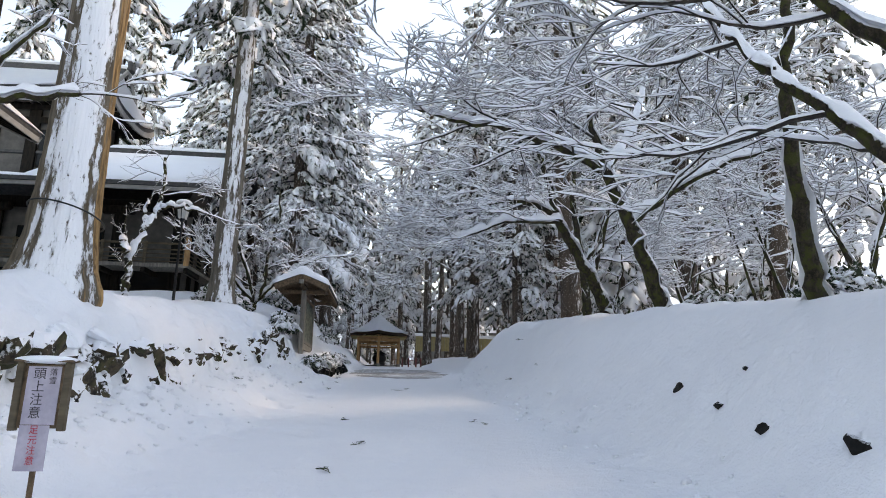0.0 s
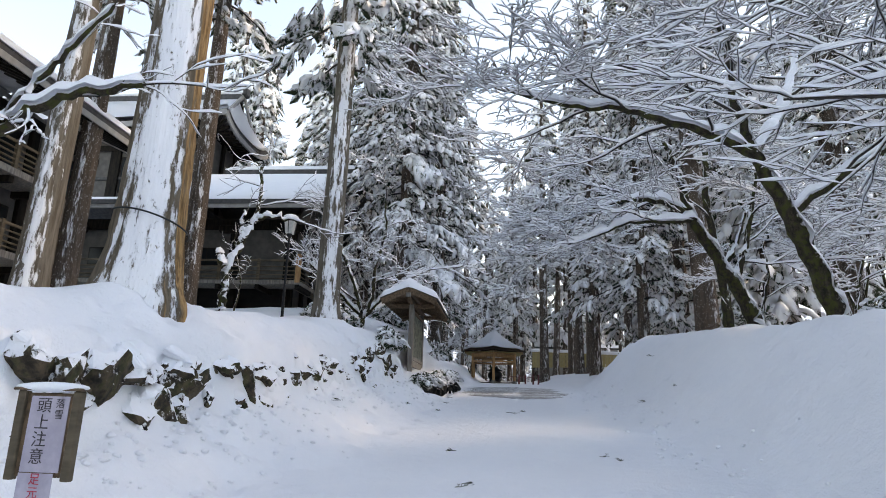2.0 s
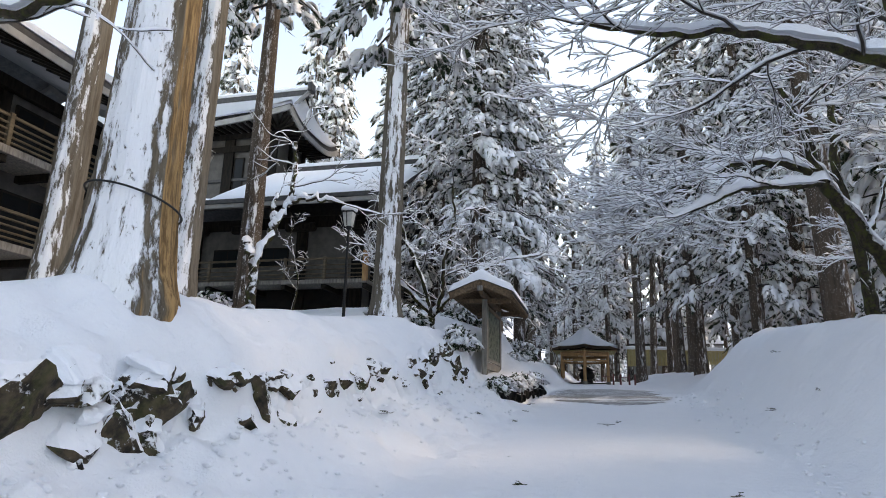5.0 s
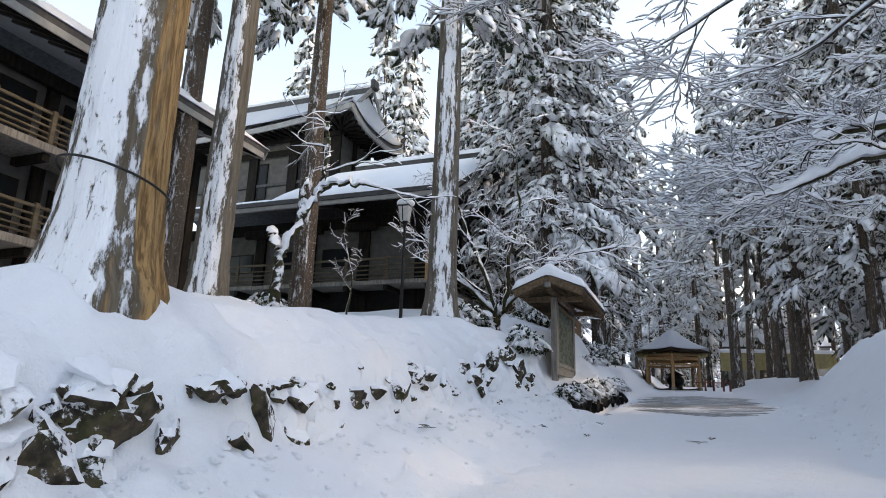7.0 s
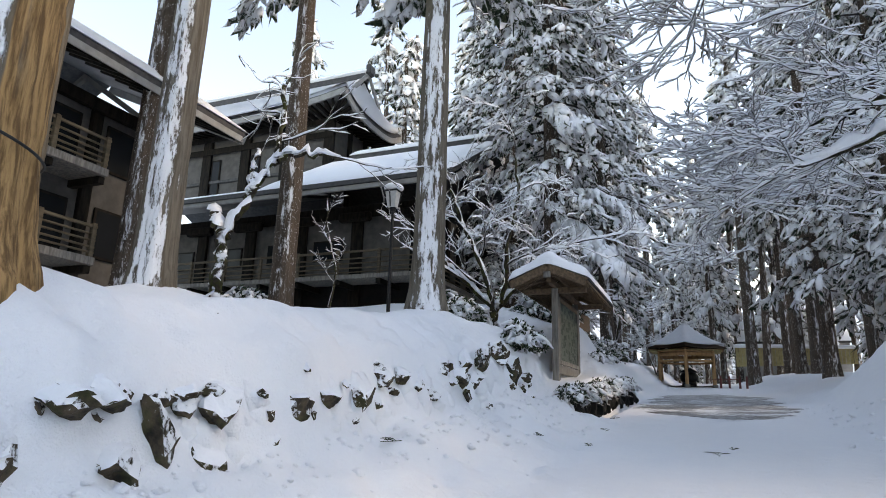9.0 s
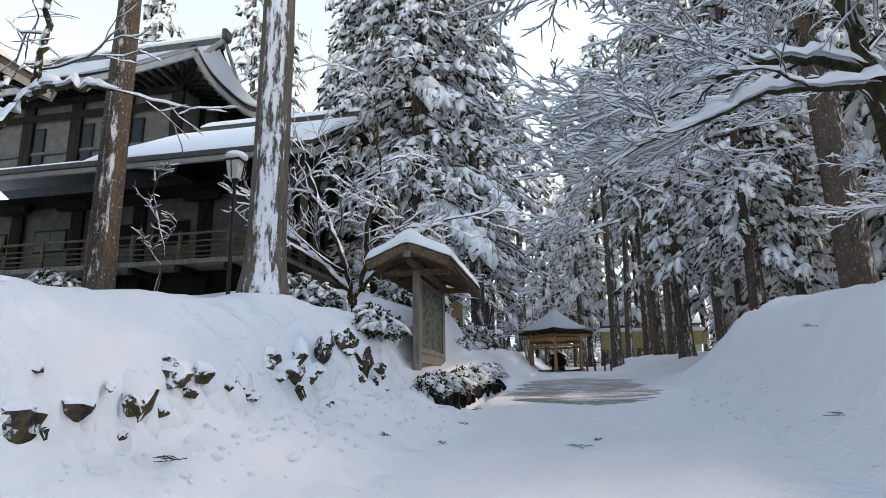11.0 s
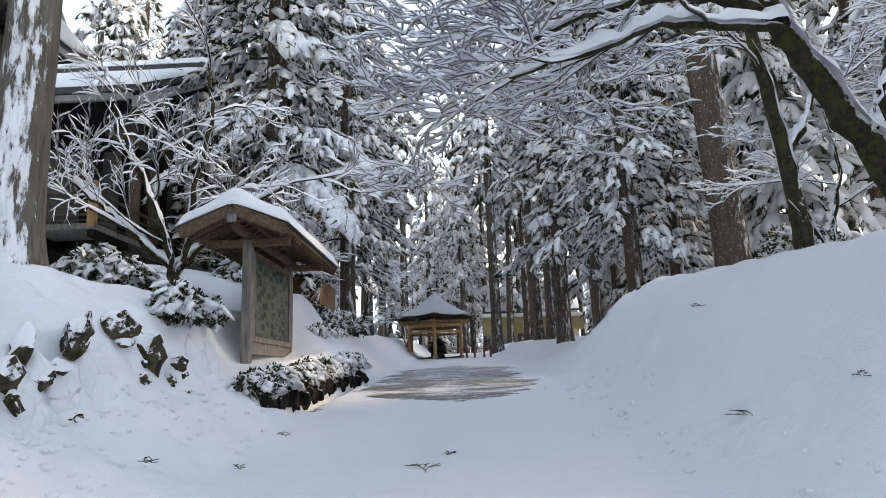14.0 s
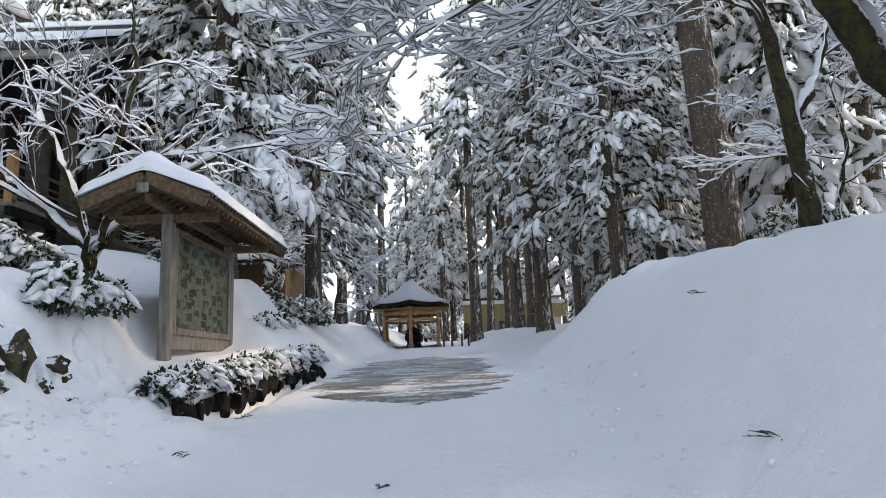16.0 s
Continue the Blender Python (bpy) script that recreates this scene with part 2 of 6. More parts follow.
def thing(name, place, label, category, group="", kind=""):
    ob = new(name)
    ob.empty_display_size = 0.2
    ob.matrix_basis = Matrix.Translation(place)
    return tagged(ob, label, category, group, kind)


def box(bm, x0, x1, y0, y1, z0, z1, bevel=0.0):
    m = Matrix.LocRotScale(((x0 + x1) / 2, (y0 + y1) / 2, (z0 + z1) / 2), None, (abs(x1 - x0), abs(y1 - y0), abs(z1 - z0)))
    made = bmesh.ops.create_cube(bm, size=1, matrix=m)
    if bevel:
        edges = list({e for v in made["verts"] for e in v.link_edges})
        bmesh.ops.bevel(bm, geom=edges, offset=bevel, segments=1, affect="EDGES")
    return bm


def one_box(*a, bevel=0.012):
    return box(bmesh.new(), *a, bevel=bevel)


def beam(a, b, w, h, bevel=0.01, up=(0, 0, 1)):
    """A bar of section w x h from a to b."""
    a, b = Vector(a), Vector(b)
    z = (b - a).normalized()
    x = Vector(up).cross(z)
    x = Vector((1, 0, 0)) if x.length < 1e-4 else x.normalized()
    y = z.cross(x)
    bm = bmesh.new()
    m = Matrix((x, y, z)).transposed().to_4x4()
    m.translation = (a + b) / 2
    made = bmesh.ops.create_cube(bm, size=1, matrix=m @ Matrix.Diagonal((w, h, (b - a).length, 1)))
    if bevel:
        bmesh.ops.bevel(bm, geom=list(bm.edges), offset=bevel, segments=1, affect="EDGES")
    return bm


def rod(a, b, r0, r1, n=12):
    a, b = Vector(a), Vector(b)
    bm = bmesh.new()
    q = (b - a).to_track_quat("Z", "Y").to_matrix().to_4x4()
    q.translation = (a + b) / 2
    bmesh.ops.create_cone(bm, cap_ends=True, segments=n, radius1=r0, radius2=r1, depth=(b - a).length, matrix=q)
    return bm


def tubes(lines, sides, up_snow=None):
    """Tapered tubes along polylines: a list of (points, radii), as vertex and quad arrays."""
    V, Q, off = [], [], 0
    ang = np.arange(sides) * 2 * np.pi / sides
    for P, R in lines:
        P = np.asarray(P, float)
        R = np.asarray(R, float)
        T = np.gradient(P, axis=0)
        T /= np.linalg.norm(T, axis=1)[:, None] + 1e-9
        ref = np.where(np.abs(T[:, 2:3]) > 0.9, np.array([[1.0, 0, 0]]), np.array([[0, 0, 1.0]]))
        A = np.cross(T, ref)
        A /= np.linalg.norm(A, axis=1)[:, None] + 1e-9
        B = np.cross(A, T)
        ring = P[:, None] + R[:, None, None] * (np.cos(ang)[None, :, None] * A[:, None] + np.sin(ang)[None, :, None] * B[:, None])
        n = len(P)
        V.append(ring.reshape(-1, 3))
        i = np.arange(n - 1)[:, None] * sides
        j = np.arange(sides)[None]
        k = (np.arange(sides)[None] + 1) % sides
        Q.append((np.stack([i + j, i + k, i + sides + k, i + sides + j], -1).reshape(-1, 4) + off))
        off += n * sides
    return np.concatenate(V), np.concatenate(Q)


def snow_ridges(lines, rng, thick=0.05, grow=0.8, cling=1.5, wide=0.27):
    """Ridges of snow that lie along the upper side of branches."""
    V, Q, off = [], [], 0
    sec = np.array([(-1, 0.0), (-0.8, 0.62), (0, 1.0), (0.8, 0.62), (1, 0.0)])
    for P, R in lines:
        P = np.asarray(P, float)
        R = np.asarray(R, float)
        if len(P) < 2:
            continue
        T = np.gradient(P, axis=0)
        T /= np.linalg.norm(T, axis=1)[:, None] + 1e-9
        flat = np.sqrt(np.clip(1 - T[:, 2] ** 2, 0, 1))
        A = np.cross(T, np.array([[0, 0, 1.0]]))
        A /= np.linalg.norm(A, axis=1)[:, None] + 1e-9
        n = len(P)
        wob = 0.55 + 0.9 * rng.random(n)
        h = 1.15 * (thick + grow * R) * flat ** cling * wob
        h[0] *= 0.4
        h[-1] *= 0.3
        w = R * 1.0 + wide * h
        ring = P[:, None] + w[:, None, None] * sec[None, :, :1] * A[:, None] + (R * 0.55)[:, None, None] * np.array([0, 0, 1.0]) + (h[:, None] * sec[None, :, 1])[..., None] * np.array([0, 0, 1.0])
        V.append(ring.reshape(-1, 3))
        i = np.arange(n - 1)[:, None] * 5
        j = np.arange(4)[None]
        Q.append(np.stack([i + j, i + j + 1, i + 6 + j, i + 5 + j], -1).reshape(-1, 4) + off)
        off += n * 5
    return np.concatenate(V), np.concatenate(Q)


# ---- the lie of the land ----
def road_z(y):
    y = np.asarray(y, float)
    return 0.46 + 0.0885 * (np.minimum(y, 30) - 2.9) + 0.051 * np.clip(y - 30, 0, 44) + 0.02 * np.clip(y - 74, 0, None)


def wall_x(y):
    return -5.1 + 0.085 * (np.minimum(np.asarray(y, float), 30) - 12)


def ditch_x(y):
    return -2.97 + 0.075 * np.clip(np.asarray(y, float) - 25, 0, 8)


def smooth(a, b, v):
    t = np.clip((v - a) / (b - a), 0, 1)
    return t * t * (3 - 2 * t)


def wave(x, y, seed, scale):
    r = np.random.default_rng(seed)
    out = np.zeros(np.broadcast(x, y).shape)
    for k in range(7):
        a = r.uniform(0, 2 * np.pi)
        f = scale * r.uniform(0.6, 1.9)
        out = out + np.sin((x * np.cos(a) + y * np.sin(a)) * f + r.uniform(0, 6.28)) / 7 * (1.3 if k < 3 else 0.8)
    return out


def ground_z(x, y):
    x, y = np.broadcast_arrays(np.asarray(x, float), np.asarray(y, float))
    z = road_z(y)
    # the bank on the right
    top = 2.35 - 1.5 * smooth(31.8, 35.5, y)
    right = top * smooth(2.15 + 0.25 * wave(y, 0 * y, 4, 0.5), 5.3, x) + 0.05 * np.clip(x - 5.5, 0, 40) + 0.05 * np.clip(x - 46, 0, None)
    right = right + 0.10 * smooth(2.2, 3.2, x) * wave(x, y, 5, 1.3) + 0.08 * smooth(2.0, 2.6, x) * wave(x, y, 6, 4)
    # the retaining wall and bank on the left
    u = wall_x(y) - x
    lump = wave(x * 0.6, y, 7, 2.1)
    left = 0.62 * smooth(-1.9, -0.05, u) ** 1.5 + 1.12 * smooth(-0.12, 0.42, u + 0.12 * lump) + 0.56 * smooth(0.25, 1.5, u) + 0.24 * smooth(1.2, 5.0, u)
    face = smooth(-0.9, -0.1, u) * (1 - smooth(0.9, 1.6, u))
    left = left + smooth(-1.2, 0, u) * 0.06 * lump + face * (0.19 * wave(x * 0.4, y, 8, 4.2) + 0.11 * wave(x, y, 15, 9)) + 0.01 * np.clip(u - 5, 0, None)
    # the lower terrace that carries the notice board
    v = ditch_x(y) - x
    terrace = 0.85 * smooth(0.12, 0.5, v) + 1.05 * smooth(1.15, 2.0, v) + 0.8 * smooth(2.2, 5, v) + smooth(0.3, 0.8, v) * 0.05 * wave(x, y, 9, 3) + 0.55 * smooth(0.35, 1.2, v) * smooth(29.2, 30.6, y) * (1 + 0.3 * wave(x, y, 22, 2.5))
    ditch = -0.55 * smooth(-0.16, 0.0, v) * (1 - smooth(0.24, 0.4, v)) * smooth(25.0, 25.6, y) * (1 - smooth(31.5, 33.5, y))
    far = 1.5 * smooth(-2.3 + 0.3 * wave(y, 0 * y, 11, 0.6), -4.6, x) + 0.8 * smooth(-5, -9, x) + 0.12 * wave(x, y, 12, 1.1) * smooth(-2, -3.4, x)
    s1 = smooth(25.0, 26.3, y)
    s2 = smooth(32, 36, y)
    lf = left * (1 - s1) + (terrace * (1 - s2) + far * s2) * s1 + ditch
    z = z + np.where(x > 0, right, lf)
    z = z + 0.018 * wave(x, y, 13, 2.2) + 0.008 * wave(x, y, 14, 7)
    churn = smooth(0.12, 0.55, wave(x, y, 16, 0.9)) * smooth(1.2, 2.6, np.abs(x + 0.3))
    z = z + churn * (0.06 * wave(x, y, 17, 9) + 0.05 * wave(x, y, 18, 14)) + 0.006 * wave(x, y, 19, 13)
    foot = smooth(-2.4, -1.4, u) * (1 - smooth(-0.7, -0.1, u)) * (1 - s1)
    z = z + foot * (0.15 * wave(x, y, 20, 4.5) + 0.09 * wave(x, y, 21, 10))
    for mx, my, mh, mr in ((-6.33, 13.65, 0.3, 1.0), (-6.1, 23.05, 0.25, 0.75), (-8.95, 18.2, 0.25, 0.8), (5.5, 17.0, 0.1, 0.5)):
        z = z + mh * np.exp(-((x - mx) ** 2 + (y - my) ** 2) / mr ** 2)
    # far hills
    r = np.hypot(x, y - 30)
    return z + 0.22 * np.clip(r - 75, 0, 150)


def spaced(lo, hi, fine, reach, grow=1.18):
    mid = list(np.arange(lo, hi, fine))
    out, d, v = [], fine, hi
    while v < reach:
        out.append(v)
        d *= grow
        v += d
    pre, d, v = [], fine, lo
    while v > -reach:
        d *= grow
        v -= d
        pre.append(v)
    return np.array(pre[::-1] + mid + out)


gx = spaced(-7.5, 7.2, 0.095, 420)
gy = spaced(2.0, 36, 0.115, 460)
X, Y = np.meshgrid(gx, gy)
Z = ground_z(X, Y)
nx, ny = len(gx), len(gy)
idx = np.arange(nx * ny).reshape(ny, nx)
quads = np.stack([idx[:-1, :-1], idx[:-1, 1:], idx[1:, 1:], idx[1:, :-1]], -1).reshape(-1, 4)
ground = new("ground", mesh("ground", np.stack([X, Y, Z], -1).reshape(-1, 3), quads, M["snow_ground"], smooth=True))
tagged(ground, "deep fresh snow over a sloping lane and its banks", "snow", kind="structure")


def gz(x, y):
    return float(ground_z(x, y))


# the bare wet stretch of the lane
rng = np.random.default_rng(5)
py = np.linspace(26.6, 41, 90)
rows_v, cols = [], 24
for yv in py:
    e = smooth(26.6, 28.0, yv) * (1 - smooth(38.5, 41, yv))
    wl = -2.0 * e - 0.1 + 0.22 * math.sin(yv * 2.3) * e + 0.12 * math.sin(yv * 7.1) + e * rng.normal(0, 0.12)
    wr = 1.55 * e + 0.1 + 0.25 * math.sin(yv * 1.7 + 1) * e + 0.12 * math.sin(yv * 6.3) + e * rng.normal(0, 0.12)
    xs = np.linspace(wl - 0.03, wr + 0.03, cols)
    edge = np.minimum(np.arange(cols), np.arange(cols)[::-1])
    rows_v.append(np.stack([xs, np.full(cols, yv), ground_z(xs, np.full(cols, yv)) + np.where(edge == 0, -0.02, 0.012)], -1))
pv = np.concatenate(rows_v)
pi = np.arange(len(py) * cols).reshape(len(py), cols)
pq = np.stack([pi[:-1, :-1], pi[:-1, 1:], pi[1:, 1:], pi[1:, :-1]], -1).reshape(-1, 4)
road = new("road", mesh("road", pv, pq, M["wet"], smooth=True))
tagged(road, "wet dark asphalt with slush where the snow has melted", "road", kind="structure")


# ---- trees ----
def cedar_trunk(r, h, rng, lean=(0, 0), flare=0.6, sides=44, rings=46):
    """A ridged trunk that flares into its roots, standing at the origin."""
    a = np.arange(sides) * 2 * np.pi / sides
    zz = np.concatenate([np.linspace(-0.6, 3, rings // 2), np.linspace(3.3, h, rings - rings // 2)])
    ph = rng.uniform(0, 6.28, 6)
    V = []
    for z in zz:
        taper = r * (1 - 0.62 * max(z, 0) / h) + r * flare * math.exp(-max(z, 0) / 0.55)
        root = 1 + 0.12 * math.exp(-max(z, 0) / 0.6) * np.sin(a * 5 + ph[0]) * np.sin(a * 2 + ph[1])
        ridge = 1 + 0.030 * np.sin(a * 13 + ph[2] + 0.25 * z) + 0.022 * np.sin(a * 19 + ph[3] - 0.4 * z) + 0.05 * np.sin(a * 3 + ph[4] + 0.12 * z) + 0.015 * rng.standard_normal(sides)
        rad = taper * root * ridge
        k = z / h
        V.append(np.stack([rad * np.cos(a) + lean[0] * k, rad * np.sin(a) + lean[1] * k, np.full(sides, z)], -1))
    n = len(zz)
    i = np.arange(n - 1)[:, None] * sides
    j = np.arange(sides)[None]
    k = (j + 1) % sides
    return np.concatenate(V), np.stack([i + j, i + k, i + sides + k, i + sides + j], -1).reshape(-1, 4)


# one drooping spray of needles with its load of snow: rings of four, from the stalk to the tip
_sec = np.array([(0, 0.10), (0.10, 0), (0, -0.05), (-0.10, 0)])


def spray_template():
    rings = []
    for t, w, h in ((0.0, 0.35, 0.5), (0.35, 1.0, 1.0), (0.72, 0.85, 0.75), (1.0, 0.22, 0.25)):
        c = np.array([t, 0, -0.32 * t * t])
        rings.append(np.stack([np.full(4, c[0]), _sec[:, 0] * 1.9 * w, c[2] + _sec[:, 1] * 1.35 * h], -1))
    V = np.concatenate(rings)
    F = []
    for i in range(3):
        for j in range(4):
            k = (j + 1) % 4
            F += [(i * 4 + j, i * 4 + k, i * 4 + 4 + k), (i * 4 + j, i * 4 + 4 + k, i * 4 + 4 + j)]
    F += [(12, 13, 14), (12, 14, 15), (0, 2, 1), (0, 3, 2)]
    return V, np.array(F)


SPRAY_V, SPRAY_F = spray_template()


def sprays(place, direct, size, rng, wide=1.0):
    """Many sprays at once: places, headings (unit vectors) and lengths."""
    n = len(place)
    X = direct / (np.linalg.norm(direct, axis=1)[:, None] + 1e-9)
    Yv = np.cross(np.array([[0, 0, 1.0]]), X)
    Yv /= np.linalg.norm(Yv, axis=1)[:, None] + 1e-9
    roll = rng.normal(0, 0.35, n)[:, None]
    Zv = np.cross(X, Yv)
    Yr = Yv * np.cos(roll) + Zv * np.sin(roll)
    Zr = np.cross(X, Yr)
    jit = 1 + rng.normal(0, 0.16, (n, len(SPRAY_V), 3))
    L = SPRAY_V[None] * jit * size[:, None, None]
    fat = (wide * rng.uniform(0.75, 1.5, n))[:, None, None]
    V = place[:, None] + L[..., :1] * X[:, None] + L[..., 1:2] * fat * Yr[:, None] + L[..., 2:3] * np.sqrt(fat) * Zr[:, None]
    F = SPRAY_F[None] + (np.arange(n) * len(SPRAY_V))[:, None, None]
    return V.reshape(-1, 3), F.reshape(-1, 3)


def fringe(place, direct, size, rng, per=5):
    """Bare dark needle tips that hang out from below the sprays."""
    n = len(place)
    P = np.repeat(place, per, 0)
    s = np.repeat(size, per)[:, None]
    D = np.repeat(direct, per, 0)
    m = n * per
    base = P + D * s * rng.uniform(0.1, 0.95, (m, 1)) + rng.normal(0, 0.09, (m, 3)) * s - np.array([0, 0, 0.08]) * s
    way = D * 0.5 + rng.normal(0, 0.5, (m, 3)) + np.array([0, 0, -0.55])
    way /= np.linalg.norm(way, axis=1)[:, None]
    side = np.cross(way, rng.normal(0, 1, (m, 3)))
    side /= np.linalg.norm(side, axis=1)[:, None] + 1e-9
    ln = s * rng.uniform(0.28, 0.6, (m, 1))
    V = np.stack([base - side * ln * 0.09, base + side * ln * 0.09, base + way * ln], 1).reshape(-1, 3)
    return V, np.arange(m * 3).reshape(-1, 3)


def cedar_crown(h, z0, reach, rng, boughs, per_bough, size, fringe_per=5, lean=(0, 0), sparse_low=0.0, top=0.12):
    """Boughs that leave the trunk from z0 up, arch out and hang, thick with laden sprays."""
    pl, di, sz, limbs = [], [], [], []
    for b in range(boughs):
        k = (b + rng.random()) / boughs
        z = z0 + (h - z0) * k ** 0.9
        a = b * 2.39996 + rng.normal(0, 0.3)
        ln = reach * (top + (1 - top) * (1 - k) ** 0.75) * rng.uniform(0.6, 1.15)
        if k < 0.15:
            ln *= 1 - sparse_low * rng.random()
        d = np.array([math.cos(a), math.sin(a), 0.0])
        s = np.linspace(0, 1, 7)
        lift, drop = rng.uniform(0.0, 0.22), rng.uniform(0.32, 0.75)
        P = np.array([lean[0] * z / h, lean[1] * z / h, z]) + d * (s * ln)[:, None] + np.array([0, 0, 1.0]) * (ln * (lift * s - drop * s ** 2))[:, None]
        limbs.append((P[[0, 2, 4, 5]], np.linspace(0.03 + 0.012 * ln, 0.010, 4)))
        n = max(4, int(per_bough * (0.35 + 0.65 * ln / reach)))
        t = rng.uniform(0.18, 1.0, n) ** 0.8
        i = np.clip((t * 6).astype(int), 0, 5)
        f = (t * 6 - i)[:, None]
        base = P[i] * (1 - f) + P[i + 1] * f
        sd = rng.normal(0, 1, n)
        perp = np.array([-d[1], d[0], 0])
        w = (0.10 + 0.24 * (1 - t)) * ln
        base = base + perp * (sd * w * 0.45)[:, None] + np.array([0, 0, 1.0]) * rng.normal(0, 0.07, n)[:, None] * ln ** 0.5
        head = d * rng.uniform(0.4, 1.0, (n, 1)) + perp * (np.sign(sd) * rng.uniform(0, 0.9, n))[:, None] + np.array([0, 0, -1.0]) * rng.uniform(0.15, 1.0, (n, 1))
        pl.append(base)
        di.append(head / np.linalg.norm(head, axis=1)[:, None])
        sz.append(size * rng.uniform(0.6, 1.35, n))
    pl, di, sz = np.concatenate(pl), np.concatenate(di), np.concatenate(sz)
    V, F = sprays(pl, di, sz, rng, 1.5)
    V2, F2 = fringe(pl, di, sz, rng, fringe_per)
    return limbs, np.concatenate([V, V2]), np.concatenate([F, F2 + len(V)]), np.r_[np.zeros(len(F)), np.ones(len(F2))]


def conifer(place, h, r, z0, reach, seed, boughs, per_bough, size, bark, label, lean=(0, 0), flare=0.35, fringe_per=5, sides=20, rings=22, sparse_low=0.0, name="cedar_tree", top=0.12):
    rng = np.random.default_rng(seed)
    t = thing(name, place, label, "tree", "trees")
    V, Q = cedar_trunk(r, h, rng, lean, flare, sides, rings)
    attach(new("trunk", mesh("trunk", V, Q, M[bark], smooth=True)), t)
    limbs, V, F, ix = cedar_crown(h, z0, reach, rng, boughs, per_bough, size, fringe_per, lean, sparse_low, top)
    BV, BQ = tubes(limbs, 3)
    tagged(attach(new("bough_mass", mesh("bough_mass", BV, BQ, M["twig"], smooth=True)), t), kind="stuff")
    tagged(attach(new("crown", mesh("crown", V, F, [M["needle"], M["fringe"]], ix)), t), "snow-laden drooping needle sprays", kind="stuff")
    return t


def grow(start, way, length, radius, level, rng, out, spread=0.75, flat=0.35, kids=(5, 5, 4, 3), droop=0.0, bend=0.15):
    """A branch and, further along it, its own branches, gathered in out by level."""
    n = max(4, int(7 - level))
    P = [np.array(start, float)]
    d = np.array(way, float) / np.linalg.norm(way)
    for i in range(n - 1):
        d = d + rng.normal(0, bend, 3) + np.array([0, 0, -droop])
        d /= np.linalg.norm(d)
        P.append(P[-1] + d * length / (n - 1))
    P = np.array(P)
    R = np.linspace(radius, max(radius * 0.35, 0.0038), n)
    out.append((level, P, R))
    if level >= len(kids):
        return
    for c in range(kids[level]):
        t = 0.25 + 0.75 * (c + rng.random()) / kids[level]
        k = min(int(t * (n - 1)), n - 2)
        f = t * (n - 1) - k
        p = P[k] * (1 - f) + P[k + 1] * f
        along = P[k + 1] - P[k]
        along /= np.linalg.norm(along)
        off = rng.normal(0, 1, 3)
        off -= along * (off @ along)
        off /= np.linalg.norm(off) + 1e-9
        w = along + off * spread * rng.uniform(0.6, 1.5)
        w[2] *= flat if level > 0 else 0.8
        w[2] += 0.10
        grow(p, w, length * rng.uniform(0.42, 0.72), max(R[k] * 0.58, 0.0042), level + 1, rng, out, spread, flat, kids, droop, bend)


